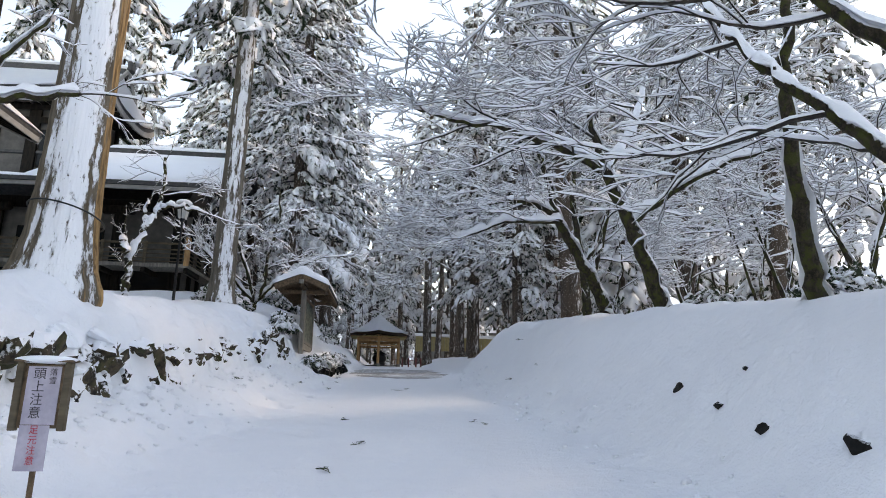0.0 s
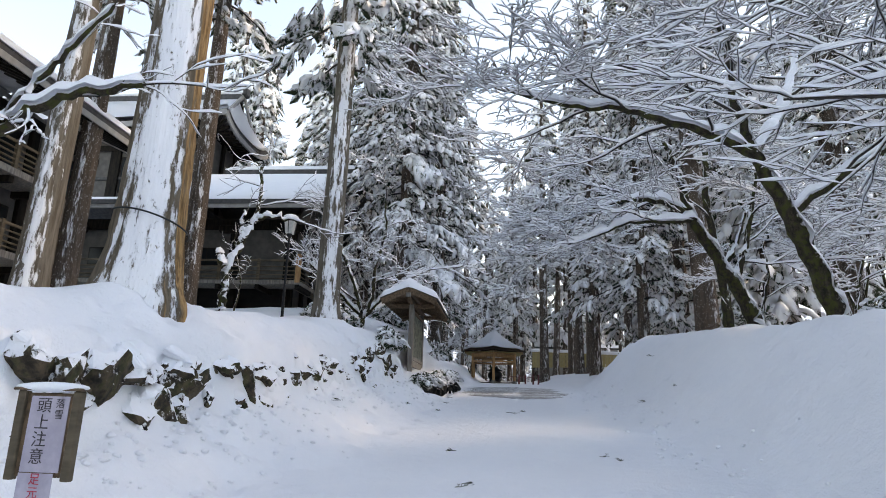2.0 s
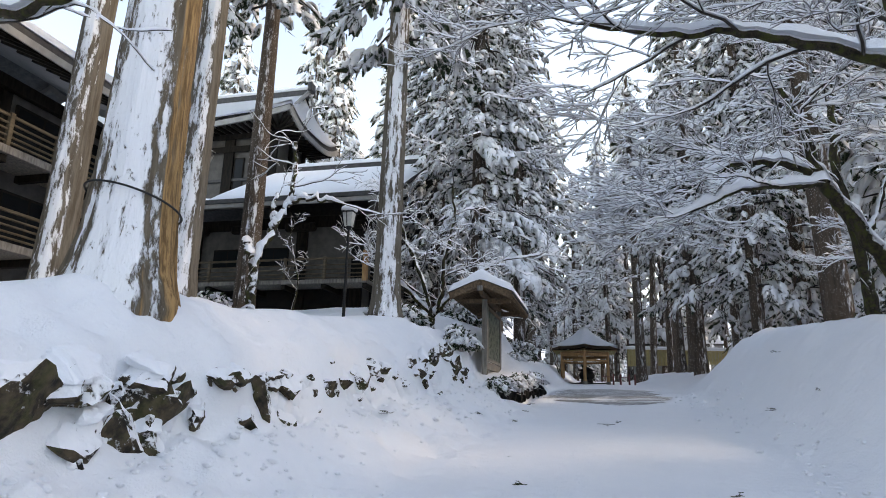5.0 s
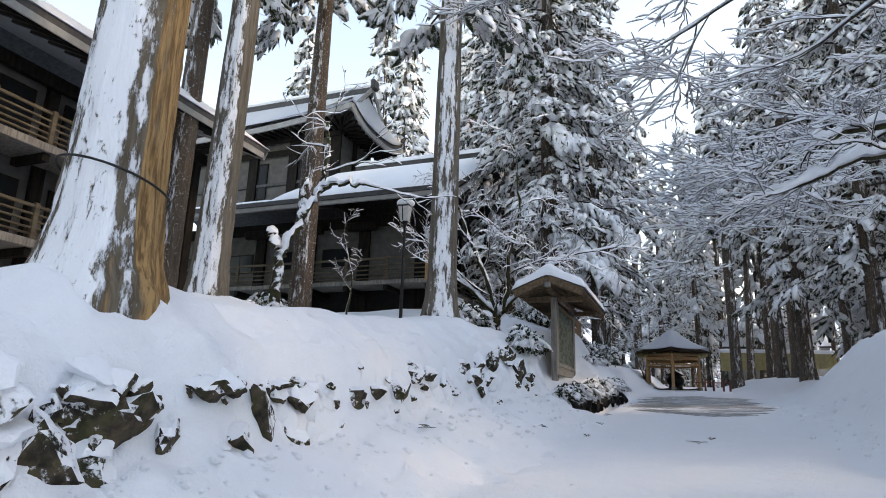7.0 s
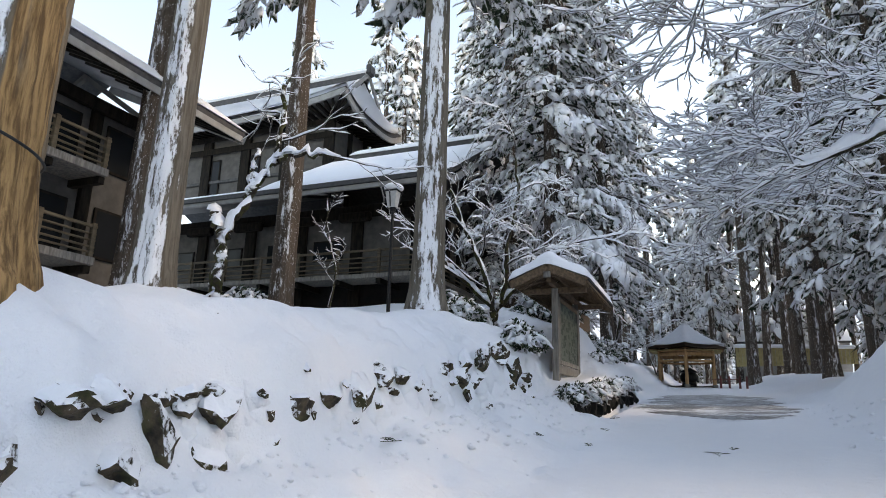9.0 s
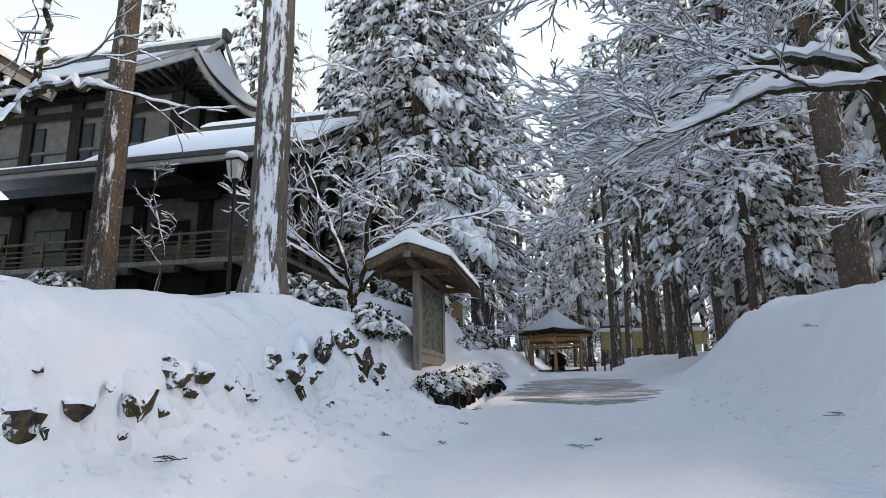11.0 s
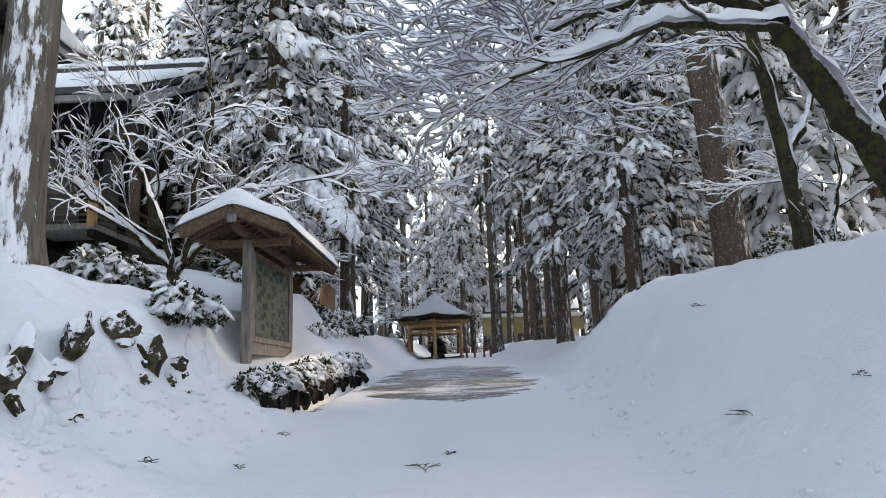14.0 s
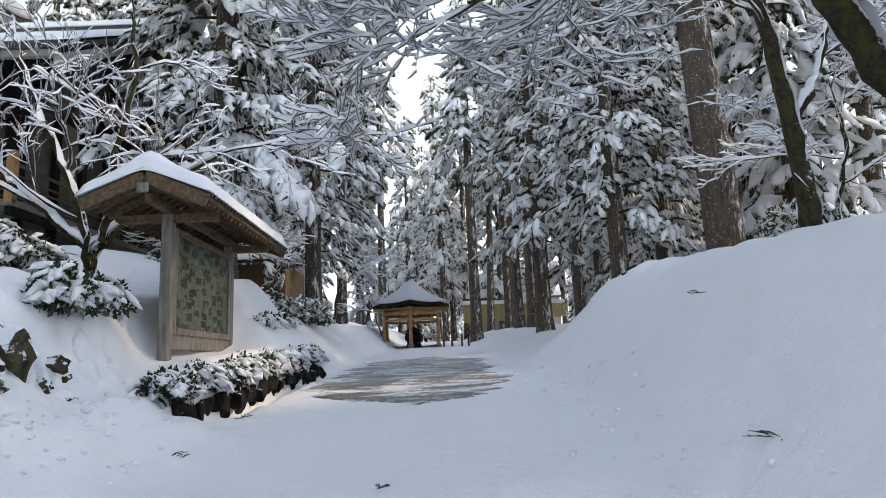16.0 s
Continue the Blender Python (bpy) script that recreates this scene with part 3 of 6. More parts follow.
def bare_tree(name, base, paths, limbs, seed, label, kids=(5, 4, 4, 3), snow=0.05, twig_len=1.0, category="tree", flat=0.35, load=1.45, trunk_mat="bark_maple"):
    """A leafless tree. paths: trunk and great limbs as (points, first and last radius); limbs: branches that start on path i at t, with a heading, length and radius."""
    rng = np.random.default_rng(seed)
    t = thing(name, base, label, category, "trees")
    main, out = [], []
    for pts, r0, r1 in paths:
        pts = np.array(pts, float)
        s = np.linspace(0, len(pts) - 1, 6 * (len(pts) - 1) + 1)
        P = np.stack([np.interp(s, np.arange(len(pts)), pts[:, c]) for c in range(3)], -1)
        for _ in range(2):
            P[1:-1] = (P[:-2] + 2 * P[1:-1] + P[2:]) / 4
        P[1:-1] += rng.normal(0, 0.022, (len(P) - 2, 3))
        R = np.linspace(r0, r1, len(P)) * (1 + rng.normal(0, 0.055, len(P)))
        main.append((P, R))
    for i, tt, way, length, radius in limbs:
        P = main[i][0]
        grow(P[int(tt * (len(P) - 1))], way, length * twig_len, radius * 0.75, 0, rng, out, kids=kids, flat=flat)
    inv = Matrix.Translation(-Vector(base))
    for k, (P, R) in enumerate(main):
        V, Q = tubes([(P, R)], 12)
        ob = attach(new("limb" if k else "trunk", mesh("limb" if k else "trunk", V, Q, M[trunk_mat], smooth=True)), t)
        ob.matrix_parent_inverse = inv
    for lv, P, R in out:
        if lv == 0:
            V, Q = tubes([(P, R)], 7)
            attach(new("branch", mesh("branch", V, Q, M["twig"], smooth=True)), t).matrix_parent_inverse = inv
    thick = [(P, R) for lv, P, R in out if lv <= 1]
    thin = [(P, R) for lv, P, R in out if lv > 1]
    V, Q = tubes([(P, R) for lv, P, R in out if lv == 1], 5)
    V2, Q2 = tubes(thin, 3) if thin else (np.zeros((0, 3)), np.zeros((0, 4), int))
    Q = np.concatenate([Q, Q2 + len(V)])
    ob = attach(new("twig_mass", mesh("twig_mass", np.concatenate([V, V2]), Q, M["twig"])), t)
    ob.matrix_parent_inverse = inv
    tagged(ob, kind="stuff")
    snow = snow * load
    V, Q = snow_ridges(main, rng, snow * 1.5, 1.0, 0.6, 0.42)
    V2, Q2 = snow_ridges([(P, R) for lv, P, R in out if lv == 0], rng, snow * 0.6, 0.9)
    V3, Q3 = [], []
    n0 = len(V) + len(V2)
    for lv, f in ((1, 0.5), (2, 0.44), (3, 0.38), (4, 0.3)):
        L = [(P, R) for l, P, R in out if l == lv]
        if L:
            v, q = snow_ridges(L, rng, snow * f, 0.8)
            V3.append(v)
            Q3.append(q + n0)
            n0 += len(v)
    V3, Q3 = np.concatenate(V3), np.concatenate(Q3)
    Q = np.concatenate([Q, Q2 + len(V), Q3])
    ob = attach(new("snow_load", mesh("snow_load", np.concatenate([V, V2, V3]), Q, M["snow_lump"], smooth=True)), t)
    ob.matrix_parent_inverse = inv
    tagged(ob, "snow lying along every branch", kind="stuff")
    return t

# ---- the great cedars on the bank ----
def big_cedar(x, y, r, h, bark, seed, label, lean=(0, 0), z0=11, reach=3.2, flare=0.6, boughs=46):
    return conifer((x, y, gz(x, y) - 0.4), h, r, z0, reach, seed, boughs, 26, 0.62, bark, label, lean, flare, 4, 44, 46, 0.3)


big_cedar(-6.33, 13.65, 0.51, 26, "bark_peeled_sunlit", 21, "huge cedar with snow-plastered peeling bark, painted sunlit ochre on one side", (0.15, 0.1), 13, 3.4, 0.5)
big_cedar(-8.95, 18.2, 0.33, 25, "bark_cedar", 22, "tall cedar with snow driven on to its bark", (0.2, 0.1), 12, 3.2, 0.5)
big_cedar(-13.9, 21.9, 0.36, 24, "bark_speck", 23, "grey cedar trunk flecked with snow", (0.1, 0.1), 11, 3.0, 0.4)
big_cedar(-12.1, 25.9, 0.37, 25, "bark_speck", 24, "slim grey cedar standing before the hall", (0.0, 0.0), 12, 3.0, 0.2)
big_cedar(-6.1, 23.05, 0.36, 26, "bark_cedar", 25, "tall cedar with a white stripe of driven snow", (0.15, 0.1), 8.5, 3.2, 0.6)
big_cedar(-10.9, 16.9, 0.34, 25, "bark_cedar", 26, "thick cedar with snow on one side of its bark", (0.4, 0.1), 10, 3.0, 0.4)

# the cable looped round the largest cedar
loop = []
zb = gz(-6.33, 13.65) - 0.4
for k in range(41):
    a = k / 40 * 2 * math.pi
    rr = 0.51 + 0.51 * 0.5 * math.exp(-1.3 / 0.55) + 0.05
    loop.append((-6.32 + rr * math.cos(a), 13.65 + rr * math.sin(a), zb + 1.3 + 0.14 * math.cos(a + 2.2)))
V, Q = tubes([(loop, [0.014] * 41)], 6)
cable = new("cable", mesh("cable", V, Q, M["wire"], smooth=True))
tagged(cable, "thin dark cable tied round the big cedar trunk", "cable")

# ---- laden conifers beside the lane ----
def laden(x, y, h, r, seed, z0=2.0, reach=3.6, boughs=120, per=27, size=0.48, bark="bark_speck", lean=(0, 0), low=0.3, label="tall cedar heavy with snow on drooping boughs", fr=3):
    return conifer((x, y, gz(x, y) - 0.1), h, r, z0, reach, seed, boughs, per, size, bark, label, lean, 0.3, fr, 20, 22, low)


def laden_bough(tree, a, b, wide, n, size, seed, sag=0.6):
    """One great bough of a tree, given in world metres, bowed down by its snow."""
    rng = np.random.default_rng(seed)
    a, b = np.array(a, float), np.array(b, float)
    s = np.linspace(0, 1, 9)[:, None]
    P = a + (b - a) * s + np.array([0, 0, 1.0]) * sag * np.sin(s * np.pi) ** 1.0
    V, Q = tubes([(P, np.linspace(0.06, 0.015, 9))], 6)
    inv = tree.matrix_basis.inverted()
    attach(new("bough", mesh("bough", V, Q, M["twig"], smooth=True)), tree).matrix_parent_inverse = inv
    t = rng.uniform(0.1, 1, n) ** 0.8
    i = np.clip((t * 8).astype(int), 0, 7)
    f = (t * 8 - i)[:, None]
    base = P[i] * (1 - f) + P[i + 1] * f
    d = (b - a) / np.linalg.norm(b - a)
    perp = np.array([-d[1], d[0], 0])
    sd = rng.normal(0, 0.5, n)
    base = base + perp * (sd * wide)[:, None] - np.array([0, 0, 1.0]) * (np.abs(sd) * wide * 0.5)[:, None]
    head = d * rng.uniform(0.2, 0.9, (n, 1)) + perp * (np.sign(sd) * rng.uniform(0.1, 0.8, n))[:, None] - np.array([0, 0, 1.0]) * rng.uniform(0.1, 0.8, (n, 1))
    head /= np.linalg.norm(head, axis=1)[:, None]
    sz = size * rng.uniform(0.6, 1.3, n)
    V, F = sprays(base, head, sz, rng, 1.7)
    V2, F2 = fringe(base, head, sz, rng, 3)
    ob = attach(new("bough_load", mesh("bough_load", np.concatenate([V, V2]), np.concatenate([F, F2 + len(V)]), [M["snow_lump"], M["fringe"]], np.r_[np.zeros(len(F)), np.ones(len(F2))], smooth=True)), tree)
    ob.matrix_parent_inverse = inv
    tagged(ob, "thick snow on a bowed bough", kind="stuff")


near_cedar = laden(-5.4, 33.2, 27, 0.36, 31, 4.2, 3.4, 130, 31)
laden_bough(near_cedar, (-5.3, 32.9, 9.6), (-2.9, 31.0, 7.4), 0.45, 90, 0.5, 61)
laden_bough(near_cedar, (-5.2, 32.9, 10.4), (-1.9, 31.8, 8.6), 0.35, 80, 0.5, 62, 0.9)
laden_bough(near_cedar, (-5.4, 32.9, 8.0), (-3.8, 31.2, 6.6), 0.4, 60, 0.45, 63)
laden_bough(near_cedar, (-5.5, 32.9, 14.0), (-4.2, 31.0, 12.5), 0.5, 70, 0.55, 64)
laden(-8.6, 38.5, 28, 0.40, 32, 3.0, 3.8, 130, 28)
laden(-4.6, 41.5, 26, 0.34, 33, 3.0, 3.4, 110, 26)
laden(-7.5, 47.5, 27, 0.40, 34, 3.0, 3.8, 110, 24)
laden(6.4, 36.9, 25, 0.30, 35, 3.2, 3.6, 110, 26)
laden(8.6, 33.9, 28, 0.55, 36, 9.0, 3.4, 80, 20, label="massive dark cedar trunk flecked with snow", lean=(-0.6, 0))
laden(4.9, 43.5, 26, 0.34, 37, 4.0, 3.2, 100, 24)
laden(9.5, 41.0, 27, 0.40, 38, 2.5, 3.8, 110, 24)
laden(13.2, 30.5, 24, 0.45, 39, 6.5, 3.2, 90, 24, label="reddish cedar trunk under snow-laden boughs")
laden(15.5, 27.0, 22, 0.40, 40, 6.0, 3.2, 80, 22)
laden(18.5, 19.5, 22, 0.40, 41, 4.5, 3.4, 80, 22)

# trees further off repeat a few grown ones
seeds = []
for k in range(4):
    rr = np.random.default_rng(60 + k)
    seeds.append(conifer((*((-9.0, 56.0), (-6.2, 59.0), (9.6, 57.0), (12.5, 63.0))[k], gz(*((-9.0, 56.0), (-6.2, 59.0), (9.6, 57.0), (12.5, 63.0))[k]) - 0.2), 26 + 2 * k, 0.36, 4.5 if k != 2 else 6.5, 3.4, 70 + k, 66, 10, 1.05, "bark_speck", "distant cedar covered with snow", (0, 0), 0.3, 3, 10, 10, 0.3))
rr = np.random.default_rng(90)
spots = [(7.5, 74), (5.6, 66), (7.6, 62.5), (11.5, 66), (7.2, 76), (-7.5, 64), (-10.5, 52), (-12.5, 60), (-7.0, 79), (-8.5, 74), (12.5, 55), (14.5, 48), (16.5, 60),
         (-15, 50), (-17, 58), (-21, 52), (-25, 57), (-30, 50), (-20, 64), (-27, 66), (18, 40), (20, 50), (22, 32), (24, 42), (21, 16), (26, 24), (27, 52), (18, 68), (24, 64), (0.8, 84), (3.6, 88), (-3.2, 88), (0.2, 96), (4.4, 75), (-5.2, 77), (2.0, 92), (6.2, 82), (9, 84), (13, 80), (-13, 80), (-18, 74), (17, 9), (23, 6), (-2.5, 98), (-9, 96), (13, 94), (20, 82), (-25, 84), (0, 106)]
young = conifer((-11.0, 70.0, gz(-11.0, 70.0) - 0.2), 15, 0.2, 0.6, 2.6, 79, 70, 8, 1.0, "bark_speck", "young cedar covered with snow down to the ground", (0, 0), 0.3, 2, 8, 8, 0.0)
for x, y in [(-14, 66), (-7, 82), (-4.5, 94), (-1.5, 101), (2.5, 99), (8, 101), (12, 88), (15.5, 74), (14, 68), (17, 54), (12.2, 46), (-12, 68), (-16, 86), (17, 90), (10.5, 47.5), (12.8, 37.5), (-13.5, 47), (-10.3, 58.5), (21, 60), (-21, 44), (-33, 46), (19, 33), (14.5, 58)]:
    k = rr.uniform(0.7, 1.25)
    c = copy_thing(young, Matrix.LocRotScale((x, y, gz(x, y) - 0.3), Euler((0, 0, rr.uniform(0, 6.28))), None))
    c.scale = (k, k, k)
# unseen cedars behind the camera, added to hold back sky light
for x, y in [(-3.5, -9), (3.5, -12), (9, -7), (-9, -6), (-13, -12), (0, -19), (11, 1), (-17, -4), (16, -4)]:
    k = rr.uniform(0.85, 1.15)
    c = copy_thing(seeds[int(rr.integers(4))], Matrix.LocRotScale((x, y, gz(x, y) - 0.3), Euler((0, 0, rr.uniform(0, 6.28))), None))
    c.scale = (k, k, k)
tall = conifer((3.0, 61.5, gz(3.0, 61.5) - 0.2), 28, 0.42, 13, 3.0, 77, 50, 10, 1.0, "bark_speck", "tall cedar with a long bare trunk near the pavilion", (0, 0), 0.3, 3, 14, 12, 0.3)
for x, y in spots:
    s = tall if abs(x) < 9.5 and 57 < y < 80 else seeds[int(rr.integers(4))]
    x, y = x + rr.normal(0, 0.4), y + rr.normal(0, 0.6)
    c = copy_thing(s, Matrix.LocRotScale((x, y, gz(x, y) - 0.3), Euler((rr.normal(0, 0.015), rr.normal(0, 0.015), rr.uniform(0, 6.28))), None))
    k = rr.uniform(0.82, 1.12)
    c.scale = (k, k, k * rr.uniform(0.92, 1.12))

# ---- bare trees ----
# the maple on the bank, forking over the lane
bare_tree("maple_tree", (6.0, 17.6, gz(6.0, 17.6)),
          [([(6.05, 17.6, 3.5), (5.75, 17.55, 4.8), (5.2, 17.5, 6.2), (4.57, 17.4, 7.6)], 0.22, 0.15),
           ([(4.57, 17.4, 7.6), (3.3, 17.2, 8.15), (1.9, 17.0, 8.5), (0.7, 17.0, 8.6), (-0.6, 16.9, 8.9)], 0.11, 0.03),
           ([(4.57, 17.4, 7.6), (4.2, 17.3, 8.6), (4.0, 17.0, 9.8), (3.4, 16.5, 11.5)], 0.11, 0.03),
           ([(4.6, 17.4, 7.7), (5.3, 17.9, 8.6), (6.0, 18.5, 9.9), (6.6, 19, 11.5)], 0.11, 0.03),
           ([(5.2, 17.5, 6.3), (6.3, 17.0, 7.2), (7.8, 16.6, 7.9), (9.2, 16.2, 8.2)], 0.09, 0.03)],
          [(1, 0.3, (-0.5, 0.9, 0.25), 2.8, 0.04), (1, 0.5, (-0.7, -0.7, 0.3), 2.6, 0.035), (1, 0.7, (-0.6, 0.8, 0.1), 2.5, 0.03), (1, 0.99, (-0.9, -0.1, 0.1), 2.2, 0.025), (1, 0.2, (-0.3, -0.9, 0.3), 2.4, 0.035), (1, 0.85, (-0.6, -0.7, -0.05), 2.0, 0.025),
           (2, 0.3, (-0.9, -0.3, 0.3), 3.0, 0.045), (2, 0.5, (-0.2, -0.9, 0.3), 3.0, 0.04), (2, 0.7, (-0.9, 0.4, 0.4), 2.8, 0.04), (2, 0.99, (-0.5, -0.4, 0.6), 2.5, 0.03), (2, 0.6, (0.8, -0.5, 0.4), 2.6, 0.035),
           (3, 0.3, (0.6, 0.8, 0.3), 3.0, 0.045), (3, 0.5, (0.9, -0.2, 0.3), 3.0, 0.045), (3, 0.7, (-0.4, 0.9, 0.4), 2.8, 0.04), (3, 0.99, (0.4, 0.2, 0.7), 2.5, 0.03),
           (4, 0.3, (0.3, -0.9, 0.3), 2.6, 0.04), (4, 0.55, (0.7, 0.7, 0.2), 2.6, 0.04), (4, 0.8, (0.7, -0.6, 0.1), 2.4, 0.03), (4, 0.99, (0.9, 0.1, 0.1), 2.2, 0.03)],
          101, "leafless maple with mossy bark and thick snow")
bare_tree("maple_tree", (6.9, 23.8, gz(6.9, 23.8)),
          [([(7.0, 23.8, 4.2), (6.55, 23.8, 5.5), (5.65, 23.7, 7.1), (5.0, 23.6, 8.3), (4.75, 23.5, 9.4), (4.3, 23.4, 10.6)], 0.27, 0.07),
           ([(6.2, 23.8, 6.1), (6.5, 23.7, 6.9), (6.75, 23.6, 7.9), (7.0, 23.4, 9.5)], 0.13, 0.05),
           ([(5.0, 23.6, 8.3), (4.2, 23.8, 8.75), (3.2, 23.9, 8.8), (2.2, 23.8, 8.5), (1.2, 23.6, 8.0)], 0.12, 0.02),
           ([(5.2, 23.6, 8.0), (4.2, 23.3, 7.9), (3.0, 22.9, 7.75), (1.8, 22.6, 7.2), (0.8, 22.4, 6.8)], 0.08, 0.018)],
          [(0, 0.75, (-0.6, -0.8, 0.2), 2.6, 0.04), (0, 0.9, (0.7, -0.6, 0.3), 2.6, 0.035), (0, 0.99, (-0.4, 0.3, 0.8), 2.4, 0.03), (1, 0.5, (0.9, 0.3, 0.3), 2.6, 0.04), (1, 0.75, (0.4, -0.9, 0.3), 2.4, 0.035), (1, 0.99, (0.4, 0.3, 0.8), 2.4, 0.03), (1, 0.3, (0.9, -0.3, 0.2), 2.2, 0.03),
           (2, 0.3, (-0.5, 0.8, 0.0), 2.2, 0.035), (2, 0.45, (-0.8, -0.5, 0.1), 2.2, 0.03), (2, 0.6, (-0.7, 0.6, -0.15), 2.0, 0.028), (2, 0.75, (-0.8, -0.4, -0.2), 1.9, 0.024), (2, 0.9, (-0.8, 0.3, -0.3), 1.8, 0.02), (2, 0.99, (-0.9, -0.1, -0.3), 1.6, 0.015),
           (3, 0.35, (-0.6, -0.6, -0.1), 2.0, 0.028), (3, 0.55, (-0.7, 0.6, -0.2), 2.0, 0.025), (3, 0.75, (-0.8, -0.4, -0.35), 1.8, 0.02), (3, 0.99, (-0.9, 0.1, -0.35), 1.6, 0.015)],
          102, "great leaning maple with a mossy trunk and long snowy boughs", load=1.9)
bare_tree("maple_tree", (5.3, 11.3, gz(5.3, 11.3)),
          [([(5.35, 11.3, 2.9), (5.1, 11.0, 3.8), (4.72, 10.6, 4.9), (4.6, 10.4, 6.2), (4.7, 10.3, 7.8), (4.9, 10.2, 9.4)], 0.14, 0.05)],
          [(0, 0.6, (0.6, 0.7, 0.5), 2.4, 0.035), (0, 0.75, (-0.5, 0.8, 0.4), 2.2, 0.03), (0, 0.85, (0.8, -0.4, 0.4), 2.0, 0.03), (0, 0.99, (0.1, 0.4, 0.9), 2.0, 0.03)],
          103, "slender leafless tree with snow caked on its mossy trunk", kids=(5, 4, 4))
bare_tree("maple_tree", (7.6, 6.8, gz(7.6, 6.8)),
          [([(7.7, 6.8, 2.6), (6.9, 7.0, 3.0), (5.2, 7.7, 3.65), (4.4, 8.5, 4.5), (3.9, 9.2, 5.6)], 0.19, 0.075),
           ([(6.9, 7.0, 3.1), (5.4, 7.2, 4.1), (4.4, 7.5, 4.75), (3.5, 7.8, 5.5), (2.9, 8.2, 6.6)], 0.13, 0.05),
           ([(3.9, 9.2, 5.6), (3.7, 9.8, 6.4), (3.5, 10.4, 7.6), (3.2, 11, 9)], 0.08, 0.03)],
          [(0, 0.95, (-0.9, 0.6, 0.15), 2.6, 0.04), (0, 0.8, (0.3, 0.9, 0.4), 2.4, 0.04), (1, 0.95, (-0.8, 0.7, 0.1), 2.6, 0.035), (1, 0.8, (-0.3, 0.9, 0.3), 2.2, 0.03), (2, 0.4, (-0.8, 0.5, 0.2), 2.6, 0.035), (2, 0.7, (0.4, 0.9, 0.2), 2.4, 0.03), (2, 0.99, (-0.6, 0.4, 0.4), 2.4, 0.03), (1, 0.99, (-0.9, 0.1, 0.1), 2.4, 0.03)],
          104, "old maple with long mossy limbs under snow", kids=(5, 4, 4))
bare_tree("maple_tree", (7.4, 28.0, gz(7.4, 28.0)),
          [([(7.45, 28.0, 5.0), (7.4, 28.0, 6.6), (7.2, 27.9, 8.2), (6.9, 27.8, 10), (7.0, 27.7, 12)], 0.2, 0.1),
           ([(7.3, 28, 7.4), (7.9, 27.9, 8.3), (8.3, 27.8, 9.6)], 0.11, 0.05)],
          [(0, 0.7, (-0.7, -0.6, 0.3), 2.4, 0.035), (0, 0.85, (0.7, 0.5, 0.4), 2.4, 0.035), (0, 0.99, (0, 0.2, 0.9), 2.4, 0.03), (1, 0.7, (0.8, -0.5, 0.3), 2.2, 0.03), (1, 0.99, (0.5, 0.5, 0.6), 2.2, 0.03)],
          106, "mossy trunk of a leafless tree with snow in its fork", kids=(5, 4, 3))
# the limb that reaches in over the bank beside the wing
bare_tree("maple_tree", (-9.6, 10.4, gz(-9.6, 10.4)),
          [([(-9.7, 10.4, 3.2), (-8.9, 10.6, 4.0), (-7.9, 10.8, 4.6), (-6.95, 11.0, 5.15), (-6.55, 11.0, 5.5), (-5.9, 11.05, 5.85), (-5.1, 11.1, 5.95)], 0.13, 0.035),
           ([(-6.9, 11.0, 5.2), (-6.55, 11.0, 5.85), (-6.1, 11.0, 6.35), (-5.6, 11.0, 7.0)], 0.05, 0.02)],
          [(0, 0.8, (0.7, 0.2, 0.3), 1.2, 0.018), (0, 0.99, (0.9, 0.1, 0.1), 1.4, 0.015), (0, 0.7, (0.5, -0.3, -0.3), 0.8, 0.014), (1, 0.7, (0.5, 0.3, 0.7), 1.1, 0.012), (1, 0.99, (0.5, 0.1, 0.8), 1.2, 0.012)],
          110, "leafless tree reaching over the bank with snow on its limbs", kids=(3, 3), snow=0.04)
